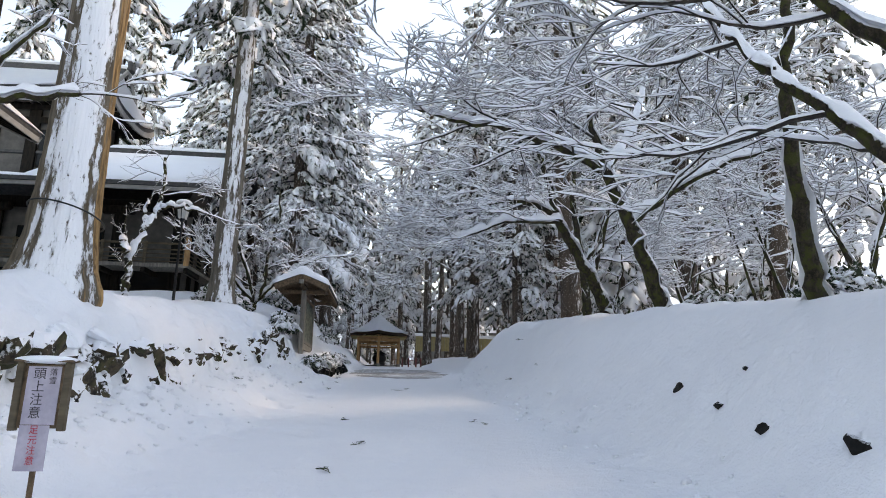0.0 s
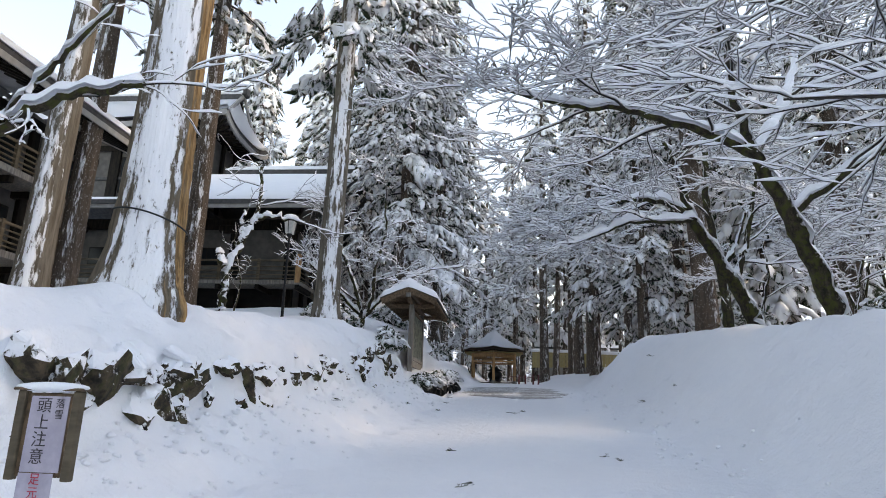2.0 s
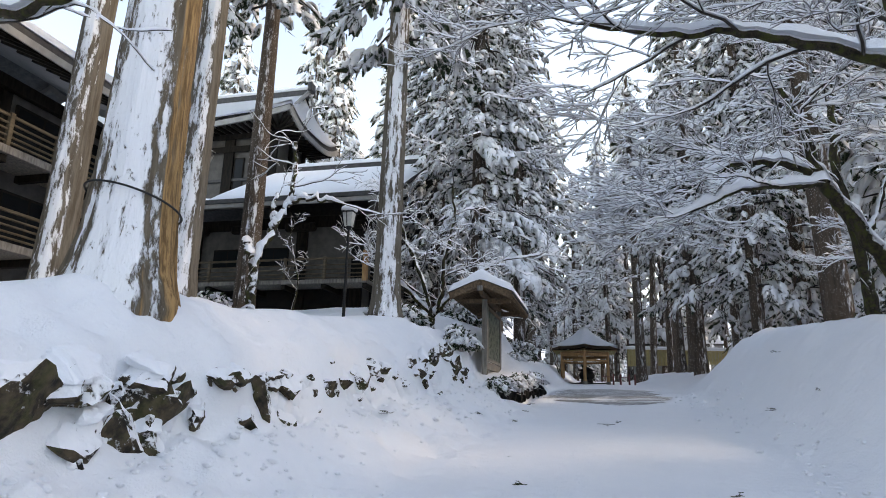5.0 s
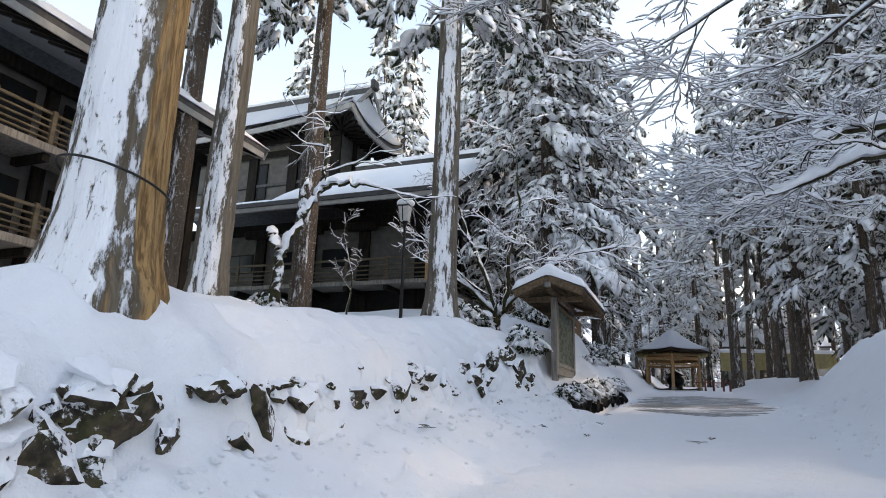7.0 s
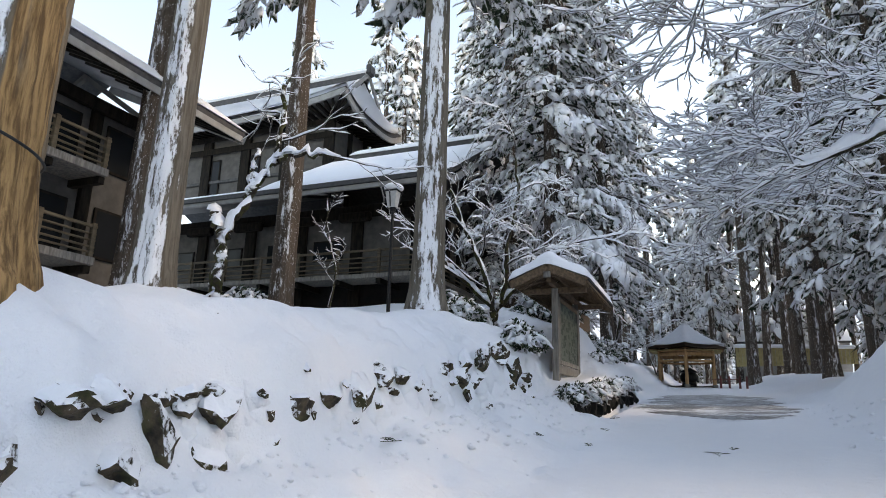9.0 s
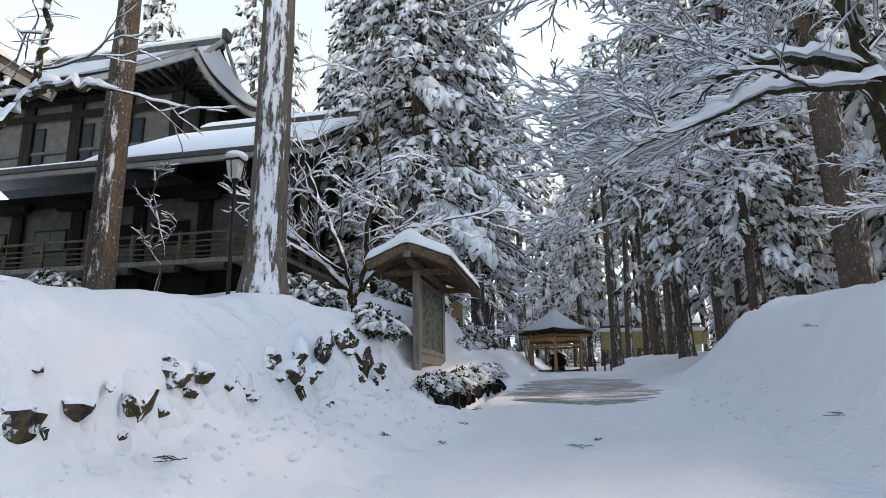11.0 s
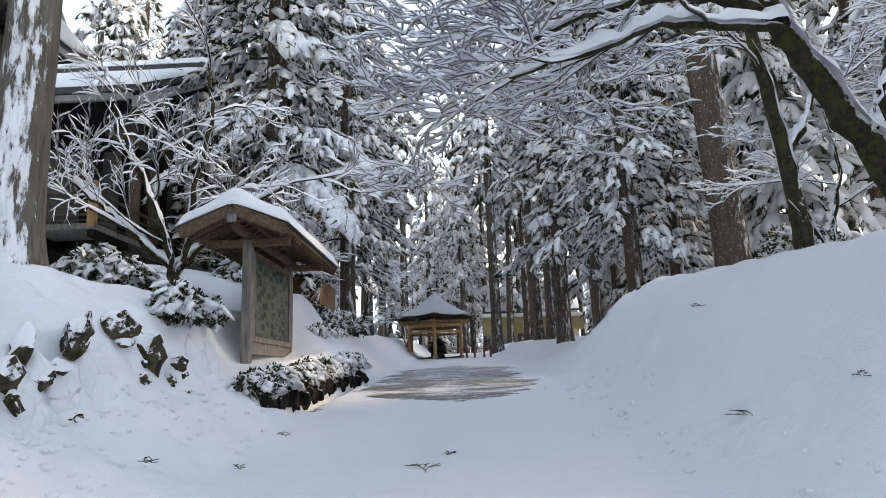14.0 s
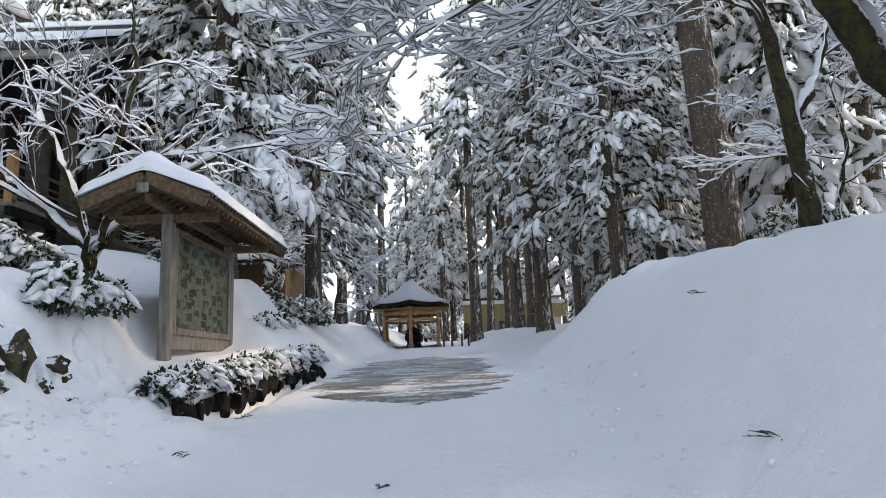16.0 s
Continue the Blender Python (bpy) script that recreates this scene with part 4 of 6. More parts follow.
# the snowy maple beside the notice board
bare_tree("maple_tree", (-6.1, 28.2, gz(-6.1, 28.2)),
          [([(-6.1, 28.2, 4.6), (-6.15, 28.1, 5.6), (-6.4, 28.0, 6.6), (-6.9, 27.8, 7.8), (-7.4, 27.6, 9.2)], 0.11, 0.04),
           ([(-6.1, 28.15, 5.2), (-5.75, 28.1, 6.2), (-5.7, 28.0, 7.4), (-5.3, 27.9, 8.8), (-5.4, 27.8, 10.2)], 0.09, 0.03),
           ([(-6.1, 28.15, 5.4), (-5.4, 28.2, 6.3), (-4.4, 28.2, 7.0), (-3.6, 28.1, 7.4)], 0.07, 0.03),
           ([(-6.2, 28.1, 5.6), (-6.9, 27.8, 6.3), (-7.5, 27.6, 6.9), (-8.1, 27.4, 7.4)], 0.07, 0.03)],
          [(0, 0.4, (-0.7, -0.5, 0.5), 2.0, 0.03), (0, 0.6, (0.5, -0.7, 0.6), 1.9, 0.028), (0, 0.8, (-0.7, 0.3, 0.6), 1.8, 0.025), (0, 0.99, (-0.3, -0.2, 0.9), 1.8, 0.025), (0, 0.7, (0.3, 0.8, 0.6), 1.8, 0.025),
           (1, 0.4, (0.7, -0.4, 0.5), 1.9, 0.03), (1, 0.6, (-0.5, -0.7, 0.6), 1.8, 0.028), (1, 0.8, (0.7, 0.5, 0.6), 1.8, 0.025), (1, 0.99, (0.1, -0.2, 1), 1.8, 0.025), (2, 0.4, (0.3, -0.7, 0.6), 1.7, 0.028), (2, 0.7, (0.5, 0.6, 0.5), 1.7, 0.025), (2, 0.99, (0.8, -0.1, 0.3), 1.7, 0.025),
           (3, 0.4, (-0.3, -0.7, 0.6), 1.7, 0.028), (3, 0.7, (-0.5, 0.6, 0.6), 1.7, 0.025), (3, 0.99, (-0.6, -0.2, 0.7), 1.2, 0.02)],
          107, "many-stemmed maple caked with snow beside the notice board", kids=(5, 4, 3), flat=1.4, snow=0.06)
# a thin snow-caked sapling and a smaller one on the bank
bare_tree("sapling", (-6.68, 17.1, gz(-6.68, 17.1)),
          [([(-6.72, 17.1, 3.6), (-6.62, 17.15, 4.3), (-6.66, 17.2, 5.0), (-6.52, 17.5, 5.6), (-6.36, 17.75, 6.2), (-6.34, 17.9, 6.9), (-6.4, 17.9, 7.6)], 0.10, 0.03),
           ([(-6.66, 17.2, 4.95), (-6.82, 17.2, 5.2), (-6.86, 17.22, 5.34)], 0.075, 0.06),
           ([(-6.5, 17.5, 5.65), (-6.62, 17.6, 6.0), (-6.6, 17.7, 6.45)], 0.05, 0.025),
           ([(-6.36, 17.75, 6.2), (-6.1, 17.8, 6.35), (-5.7, 17.8, 6.3), (-5.2, 17.8, 6.2)], 0.045, 0.015)],
          [(0, 0.8, (0.8, 0.3, 0.4), 1.3, 0.015), (0, 0.9, (-0.7, 0.3, 0.6), 1.4, 0.014), (0, 0.99, (0.2, 0.1, 0.9), 1.2, 0.012), (0, 0.99, (-0.6, 0.1, 0.5), 1.3, 0.012), (2, 0.99, (-0.1, 0.2, 0.9), 0.6, 0.012), (3, 0.99, (0.8, 0.2, -0.2), 0.9, 0.012)],
          108, "crooked bare sapling caked with snow", kids=(3, 2), snow=0.035, load=1.0)
bare_tree("sapling", (-10.0, 25.2, gz(-10.0, 25.2)),
          [([(-10.0, 25.2, 4.8), (-9.8, 25.2, 6.2), (-10.1, 25.1, 7.4), (-10.2, 25.1, 8.4)], 0.035, 0.012)],
          [(0, 0.4, (0.5, -0.3, 0.8), 0.7, 0.012), (0, 0.6, (-0.5, 0.2, 0.9), 0.7, 0.012), (0, 0.8, (0.4, 0.2, 0.9), 0.6, 0.01), (0, 0.3, (-0.5, -0.3, 0.5), 0.8, 0.012)],
          109, "thin bare sapling before the hall", kids=(4, 3), snow=0.025)
for k, (x, y, h) in enumerate([(-3.4, 58, 4.5), (-5.6, 52, 5.0), (9.5, 30.5, 4.0), (11, 26.5, 4.5), (10.5, 19.5, 4.5), (12.8, 24.5, 5.5), (14.0, 29.0, 6.0), (12.2, 28.2, 5.0), (8.6, 14.2, 3.5), (-6.8, 36.5, 5.0)]):
    z = gz(x, y)
    bare_tree("shrub_tree", (x, y, z), [([(x, y, z - 0.2), (x + 0.2, y, z + h * 0.3), (x + 0.5, y - 0.2, z + h * 0.6), (x + 0.4, y, z + h)], 0.09, 0.02), ([(x, y, z), (x - 0.5, y, z + h * 0.35), (x - 1.0, y + 0.1, z + h * 0.75)], 0.07, 0.02)],
              [(0, 0.4, (0.7, -0.5, 0.4), h * 0.4, 0.025), (0, 0.6, (-0.5, 0.6, 0.5), h * 0.4, 0.025), (0, 0.8, (0.6, 0.4, 0.5), h * 0.35, 0.02), (0, 0.99, (0, -0.4, 0.8), h * 0.35, 0.02), (1, 0.5, (-0.6, -0.6, 0.4), h * 0.4, 0.022), (1, 0.8, (-0.7, 0.5, 0.4), h * 0.38, 0.02), (1, 0.99, (-0.4, -0.3, 0.7), h * 0.35, 0.02)],
              120 + k, "small bare tree bent under snow", kids=(5, 4, 3), snow=0.06)


# ---- evergreen shrubs ----
def shrub(x, y, z, rx, ry, rz, n, seed, label, name="evergreen_shrub"):
    rng = np.random.default_rng(seed)
    t = thing(name, (x, y, z), label, "shrub", "evergreen shrubs")
    d = rng.normal(0, 1, (n, 3))
    d[:, 2] = np.abs(d[:, 2]) * 0.9
    d /= np.linalg.norm(d, axis=1)[:, None]
    base = d * np.array([rx, ry, rz]) * rng.uniform(0.35, 1.0, (n, 1)) ** 0.5
    stems = []
    for k in range(0, n, max(1, n // 26)):
        stems.append((np.stack([np.zeros(3) + rng.normal(0, 0.05, 3), base[k] * 0.5 + np.array([0, 0, 0.05]), base[k]]), [0.018, 0.012, 0.006]))
    V, Q = tubes(stems, 4)
    tagged(attach(new("stem_mass", mesh("stem_mass", V, Q, M["twig"])), t), kind="stuff")
    per = 7
    P = np.repeat(base, per, 0) + rng.normal(0, 0.03, (n * per, 3))
    way = np.repeat(d, per, 0) * 0.6 + rng.normal(0, 0.7, (n * per, 3))
    way[:, 2] -= 0.15
    way /= np.linalg.norm(way, axis=1)[:, None]
    side = np.cross(way, rng.normal(0, 1, way.shape))
    side /= np.linalg.norm(side, axis=1)[:, None]
    ln = rng.uniform(0.07, 0.14, (len(P), 1))
    V = np.stack([P, P + way * ln * 0.5 + side * ln * 0.22, P + way * ln, P + way * ln * 0.5 - side * ln * 0.22], 1).reshape(-1, 3)
    tagged(attach(new("foliage", mesh("foliage", V, np.arange(len(V)).reshape(-1, 4), M["leaf"])), t), kind="stuff")
    top = base[d[:, 2] > 0.12]
    top = top[rng.random(len(top)) < 0.8]
    hd = rng.normal(0, 1, top.shape)
    hd[:, 2] = -np.abs(hd[:, 2]) * 0.3
    V, F = sprays(top + np.array([0, 0, 0.05]), hd, rng.uniform(0.16, 0.34, len(top)), rng, 1.5)
    tagged(attach(new("snow_load", mesh("snow_load", V, F, M["snow_lump"], smooth=True)), t), kind="stuff")
    return t


for k, (x, y, rx, ry, rz, n) in enumerate([(-6.7, 27.0, 0.7, 0.7, 0.7, 280), (-4.42, 24.6, 0.36, 0.5, 0.62, 240), (-5.6, 31.5, 0.9, 1.0, 0.9, 320), (-7.6, 27.6, 0.7, 0.7, 0.8, 260), (-13.3, 25.6, 1.1, 0.8, 1.0, 300), (-5.0, 35.5, 1.0, 1.2, 1.0, 320), (-4.4, 38.5, 1.0, 1.2, 1.0, 320), (9.4, 31.5, 1.2, 1.2, 1.3, 320), (7.9, 38.0, 1.2, 1.2, 1.2, 320), (8.8, 20.5, 0.9, 0.9, 0.8, 260), (7.4, 13.4, 0.8, 0.8, 0.7, 220), (-3.55, 30.8, 0.25, 0.4, 0.22, 110), (-3.5, 32.4, 0.22, 0.35, 0.2, 90), (-4.35, 25.3, 0.35, 0.4, 0.45, 160)]):
    shrub(x, y, gz(x, y) - 0.05, rx, ry, rz, n, 200 + k, "dark evergreen shrub half buried in snow")
# the low hedge that overhangs the ditch
for k in range(9):
    yy = 25.55 + k * 0.86
    shrub(float(ditch_x(yy)) - 0.52, yy, float(road_z(yy)) + 0.42, 0.33, 0.62, 0.34, 240, 230 + k, "dark clipped hedge overhanging the ditch, capped with snow", "hedge")


# ---- the retaining wall's stones ----
def rock_mesh(seed, flat=1.0):
    bm = bmesh.new()
    bmesh.ops.create_icosphere(bm, subdivisions=3, radius=1)
    r = np.random.default_rng(seed)
    cuts = [(Vector(r.normal(0, 1, 3)).normalized(), r.uniform(0.42, 0.78)) for _ in range(13)]
    for v in bm.verts:
        for n, d in cuts:
            k = v.co.dot(n) - d
            if k > 0:
                v.co -= n * k * 0.97
        v.co *= 1 + 0.22 * noise.noise(v.co * 2.0 + Vector((seed, 0, 0))) + 0.10 * noise.noise(v.co * 5.1 + Vector((0, seed, 0)))
    return from_bm("stone", bm, M["stone"], False)


rocks = [rock_mesh(s) for s in range(300, 308)]
caps = []
for k in range(4):
    c = rocks[k].copy()
    c.materials[0] = M["snow"]
    caps.append(c)
stone_wall = thing("stone_wall", (-5, 15, gz(-5, 15)), "retaining wall of mossy brown boulders draped with snow", "stone wall", kind="structure")
STONES = [(11.98, 1.28, 0.3, 0.16), (12.81, 1.35, 0.44, 0.1), (13.19, 1.11, 0.24, 0.15), (12.84, 1.02, 0.24, 0.18), (12.43, 0.8, 0.3, 0.28), (12.86, 0.74, 0.37, 0.16), (12.06, 0.88, 0.27, 0.19), (13.98, 1.33, 0.19, 0.06), (14.28, 1.29, 0.15, 0.07), (14.44, 0.8, 0.31, 0.15), (13.53, 0.8, 0.13, 0.12), (14.24, 0.58, 0.2, 0.11), (14.82, 0.93, 0.17, 0.25), (15.43, 0.55, 0.31, 0.16), (15.56, 1.14, 0.18, 0.15), (16.65, 1.07, 0.22, 0.16), (18.53, 1.26, 0.4, 0.13), (13.79, 0.49, 0.13, 0.06), (10.69, 1.31, 0.31, 0.17), (11.41, 1.18, 0.36, 0.23), (11.84, 1.29, 0.29, 0.11), (10.42, 1.45, 0.24, 0.13), (10.4, 0.87, 0.39, 0.12), (20.95, 1.17, 0.37, 0.13), (21.47, 1.1, 0.41, 0.16), (19.69, 1.09, 0.26, 0.13), (22.01, 1.46, 0.56, 0.21), (22.84, 1.55, 0.33, 0.11), (21.25, 1.42, 0.32, 0.16), (22.75, 0.94, 0.43, 0.14), (20.43, 1.37, 0.13, 0.11), (23.5, 1.27, 0.37, 0.24), (19.48, 0.68, 0.22, 0.05), (19.58, 1.14, 0.19, 0.15), (18.0, 0.91, 0.15, 0.19), (19.57, 0.67, 0.18, 0.04), (18.3, 0.69, 0.13, 0.07)]
rng = np.random.default_rng(77)
for k, (y, up, ry, rz) in enumerate(STONES):
    ry = min(ry, 0.30) if y < 18 else min(ry * 0.55, 0.2)
    m = Matrix.LocRotScale((float(wall_x(y)) - (0.10 if y < 16 else 0.20), y, float(road_z(y)) + up), Euler((rng.normal(0, 0.25), rng.normal(0, 0.2), rng.normal(0, 0.3))), (max(ry, rz) * 0.8 + (0.16 if y < 16 else 0.08), ry * 1.1 + 0.07, rz * 1.45 + 0.08))
    ob = new("stone", rocks[k % 8])
    ob.parent = stone_wall
    ob.matrix_parent_inverse = stone_wall.matrix_basis.inverted()
    ob.matrix_basis = m
    if k % 5 < 2 and y < 15:
        cap_ = new("snow_cap", caps[k % 4])
        cap_.parent = stone_wall
        cap_.matrix_parent_inverse = stone_wall.matrix_basis.inverted()
        cap_.matrix_basis = Matrix.LocRotScale((float(wall_x(y)) - 0.08, y + rng.normal(0, 0.05), float(road_z(y)) + up + rz * 1.0 + 0.05), Euler((rng.normal(0, 0.3), 0.5, rng.normal(0, 0.3))), (max(ry, rz) * 0.8 + 0.10, ry * 0.8 + 0.06, rz * 0.6 + 0.05))
# small dark stones between the folds, also standing in for shaded hollows
for k in range(70):
    y = float(rng.uniform(9.0, 24.6))
    up = float(rng.uniform(0.55, 1.45))
    sz_ = float(rng.uniform(0.04, 0.13))
    ob = new("stone", rocks[k % 8])
    ob.parent = stone_wall
    ob.matrix_parent_inverse = stone_wall.matrix_basis.inverted()
    ob.matrix_basis = Matrix.LocRotScale((float(wall_x(y)) + 0.10 - 0.16 * up, y, float(road_z(y)) + up), Euler((rng.normal(0, 0.6), rng.normal(0, 0.4), rng.normal(0, 0.6))), (sz_ * 1.2 + 0.05, sz_, sz_ * 1.3))
# folds of snow that hang down over the face
fold_v, fold_f, off = [], [], 0
base_bm = bmesh.new()
bmesh.ops.create_icosphere(base_bm, subdivisions=2, radius=1)
ico_v = np.array([v.co[:] for v in base_bm.verts])
ico_f = np.array([[v.index for v in f.verts] for f in base_bm.faces])
base_bm.free()
base_bm = bmesh.new()
bmesh.ops.create_icosphere(base_bm, subdivisions=1, radius=1)
CLOD_V = np.array([v.co[:] for v in base_bm.verts])
CLOD_F = np.array([[v.index for v in f.verts] for f in base_bm.faces])
base_bm.free()
for k in range(230):
    y = float(rng.uniform(8.8, 25.4))
    up = float(rng.uniform(0.3, 1.2))
    size = np.array([rng.uniform(0.10, 0.17), rng.uniform(0.10, 0.24), rng.uniform(0.12, 0.30)])
    v = ico_v * size * (1 + 0.22 * np.sin(ico_v[:, [1, 2, 0]] * 2.6 + k) + 0.16 * np.sin(ico_v[:, [2, 0, 1]] * 5.3 + 2 * k))
    v[:, 0] += -0.30 * v[:, 2]
    fold_v.append(v + np.array([float(wall_x(y)) + 0.06 - 0.24 * up, y, float(road_z(y)) + up]))
    fold_f.append(ico_f + off)
    off += len(ico_v)
folds = part("snow_drape", mesh("snow_drape", np.concatenate(fold_v), np.concatenate(fold_f), M["snow_ground"], smooth=True), None, stone_wall, "folds of snow hanging over the stones")
tagged(folds, kind="stuff")
# clods that have slid down to the foot of the wall and of the bank opposite
clod_v, clod_f, off = [], [], 0
for k in range(620):
    y = float(rng.uniform(7.0, 25.2)) if k % 4 else float(rng.uniform(8.0, 31.0))
    x = float(wall_x(y)) + float(rng.gamma(2.0, 0.26)) + 0.02 if k % 4 else 2.3 + float(rng.normal(0.2, 0.35))
    size = float(rng.uniform(0.012, 0.05)) * (1.5 if rng.random() < 0.12 else 1.0)
    v = CLOD_V * np.array([1.2, 1.0, 0.75]) * size * (1 + 0.25 * np.sin(CLOD_V[:, [2, 0, 1]] * 2.7 + k))
    clod_v.append(v + np.array([x, y, gz(x, y) + size * 0.15]))
    clod_f.append(CLOD_F + off)
    off += len(CLOD_V)
clods = part("snow_clods", mesh("snow_clods", np.concatenate(clod_v), np.concatenate(clod_f), M["snow_ground"], smooth=True), None, stone_wall, "clods of snow fallen from the wall")
tagged(clods, kind="stuff")
# stones that line the ditch, their near-black colour painted for its shade
ditch_wall = thing("ditch_wall", (-3.3, 29, gz(-3.3, 29)), "stones lining the ditch under the hedge, painted near-black as its shade", "stone wall", kind="structure")
dark_rocks = []
for r_ in rocks[:4]:
    c = r_.copy()
    c.materials[0] = M["stone_dark"]
    dark_rocks.append(c)
for k in range(26):
    y = 25.4 + k * 0.29
    ob = new("stone", dark_rocks[k % 4])
    ob.parent = ditch_wall
    ob.matrix_parent_inverse = ditch_wall.matrix_basis.inverted()
    ob.matrix_basis = Matrix.LocRotScale((float(ditch_x(y)) - 0.31 + rng.normal(0, 0.02), y, float(road_z(y)) + 0.10 + rng.normal(0, 0.04)), Euler((rng.normal(0, 0.3), rng.normal(0, 0.3), rng.normal(0, 0.4))), (0.17, 0.21, 0.27))
# boulders in the bank opposite, painted near-black like the shaded holes they sit in
for x, y, s, up in ((3.54, 12.08, 0.1, 0.0), (3.42, 10.72, 0.07, 0.0), (3.28, 9.59, 0.09, 0.0), (3.3, 8.21, 0.15, 0.0), (3.81, 10.7, 0.05, 0.0), (4.65, 30.7, 0.09, 0.0), (4.85, 30.9, 0.07, 0.0), (7.1, 17.4, 0.2, 0.0)):
    ob = new("boulder", dark_rocks[int(x * 10 + y) % 4])
    tagged(ob, "boulder in the snow bank, painted near-black as a shaded hollow", "boulder", "bank boulders")
    ob.matrix_basis = Matrix.LocRotScale((x, y, gz(x, y) + up), Euler((0.5, -0.7, x + y)), (s, s * 1.2, s))


# ---- fallen twigs on the lane ----
def fallen_twig(x, y, size, seed):
    r = np.random.default_rng(seed)
    out = []
    a = r.uniform(0, 6.28)
    grow((0, 0, 0.015), (math.cos(a), math.sin(a), 0.02), size, 0.006, 0, r, out, kids=(5, 3), flat=0.05)
    L = []
    for lv, P, R in out:
        P[:, 2] = np.clip(P[:, 2], 0.006, 0.05)
        L.append((P, R))
    V, Q = tubes(L, 3)
    ob = new("fallen_twig", mesh("fallen_twig", V, Q, M["fringe"]))
    ob.matrix_basis = Matrix.Translation((x, y, gz(x, y)))
    tagged(ob, "small dark cedar twig lying on the snow", "twig", "fallen twigs")


for k, (x, y, s) in enumerate([(-0.4, 21.3, 0.5), (-3.2, 21.6, 0.35), (-2.4, 21.8, 0.2), (-1.29, 12.49, 0.35), (-1.42, 10.59, 0.35), (-0.23, 22.2, 0.15), (0.81, 15.14, 0.2), (-2.57, 25.71, 0.3), (-4.06, 17.84, 0.3), (-5.7, 16.22, 0.4), (-1.47, 15.18, 0.2), (2.9, 21.42, 0.5), (1.1, 14.9, 0.18), (-2.6, 23.4, 0.3), (4.1, 25.2, 0.25), (3.4, 20.5, 0.3)]):
    fallen_twig(x, y, s * 0.65, 400 + k)


# ---- the hall ----
def snow_sheet(name, x0, x1, y0, y1, za, zb, parent, axis="y", thick=0.28, seed=1, curve=0.0, mat="snow_roof"):
    """A slab of snow on a roof plane that rises from za to zb along axis, rounded at its rims."""
    n, m_ = 28, 14
    u = np.linspace(0, 1, n)
    v = np.linspace(0, 1, m_)
    U, W = np.meshgrid(u, v)
    r = np.random.default_rng(seed)
    rim = np.minimum.reduce([U * n / 2.0, (1 - U) * n / 2.0, W * m_ / 2.0, (1 - W) * m_ / 2.0])
    t = thick * np.clip(rim, 0, 1) ** 0.5 * (1 + 0.16 * wave(U * 9, W * 7, seed, 1.0))
    k = W if axis == "y" else U
    zz = za + (zb - za) * (k - curve * k * (1 - k))
    Xs, Ys = x0 + (x1 - x0) * U, y0 + (y1 - y0) * W
    top = np.stack([Xs, Ys, zz + t], -1).reshape(-1, 3)
    bot = np.stack([Xs, Ys, zz - 0.01], -1).reshape(-1, 3)
    i = np.arange(n * m_).reshape(m_, n)
    q = np.stack([i[:-1, :-1], i[:-1, 1:], i[1:, 1:], i[1:, :-1]], -1).reshape(-1, 4)
    q2 = q[:, ::-1] + n * m_
    ring = np.concatenate([i[0, :-1], i[:-1, -1], i[-1, :0:-1], i[:0:-1, 0]])
    nxt = np.roll(ring, -1)
    q3 = np.stack([ring, ring + n * m_, nxt + n * m_, nxt], -1)
    return part(name, mesh(name, np.concatenate([top, bot]), np.concatenate([q, q2, q3]), M[mat], smooth=True), None, parent, "thick layer of snow")


def slab(pts, t):
    """A plate with the given corner ring, t thick downwards."""
    bm = bmesh.new()
    a = [bm.verts.new(p) for p in pts]
    b = [bm.verts.new((p[0], p[1], p[2] - t)) for p in pts]
    bm.faces.new(a)
    bm.faces.new(b[::-1])
    for i in range(len(a)):
        j = (i + 1) % len(a)
        bm.faces.new((a[i], b[i], b[j], a[j]))
    return bm


hall = thing("temple_hall", (-17, 36, 5), "two-storey timber temple hall with snowy roofs and a balcony", "building")
WY = 32.6  # front wall of the lower storey
# lower storey
part("wall", one_box(-27, -10.6, WY, WY + 0.25, 7.5, 10.75), M["plaster"], hall, "grey plaster wall")
part("side_wall", one_box(-10.85, -10.6, WY + 0.25, 41, 5.0, 10.75), M["plaster"], hall, "grey plaster side wall")
# added sheet, its black colour painted in place of underfloor shade
part("underfloor_shade", one_box(-27, -10.7, WY + 0.3, WY + 0.6, 4.6, 7.48), M["void"], hall, "near-black sheet painted as the shade under the floor")
for k in range(7):
    x = -10.75 - 2.75 * k
    part("column", one_box(x - 0.27, x + 0.27, WY - 0.16, WY - 0.004, 4.8, 10.75, bevel=0.02), M["wood_dark"], hall)
    part("bracket", one_box(x - 0.75, x + 0.75, WY - 0.5, WY - 0.17, 10.0, 10.4, bevel=0.08), M["wood_dark"], hall)
for k in range(7):
    y = WY + 1.3 + 1.35 * k
    part("side_column", one_box(-10.59, -10.43, y - 0.13, y + 0.13, 4.8, 10.7, bevel=0.02), M["wood_dark"], hall)
# beam made taller, as a dark band for the shade below the eave
part("tie_beam", one_box(-27, -10.45, WY - 0.20, WY - 0.165, 10.2, 10.74), M["wood_dark"], hall)
part("sill_beam", one_box(-27, -10.45, WY - 0.12, WY - 0.006, 7.5, 7.75), M["wood_dark"], hall)
for x in (-14.9, -17.3, -20.2, -23.0):
    w = part("window", one_box(x - 0.75, x + 0.75, WY - 0.05, WY - 0.004, 8.45, 9.35), M["wood_dark"], hall)
    part("pane", one_box(x - 0.68, x - 0.02, WY - 0.056, WY - 0.051, 8.52, 9.28, bevel=0), M["glass_dark"], w)
    part("pane", one_box(x + 0.02, x + 0.68, WY - 0.056, WY - 0.051, 8.52, 9.28, bevel=0), M["glass_dark"], w)
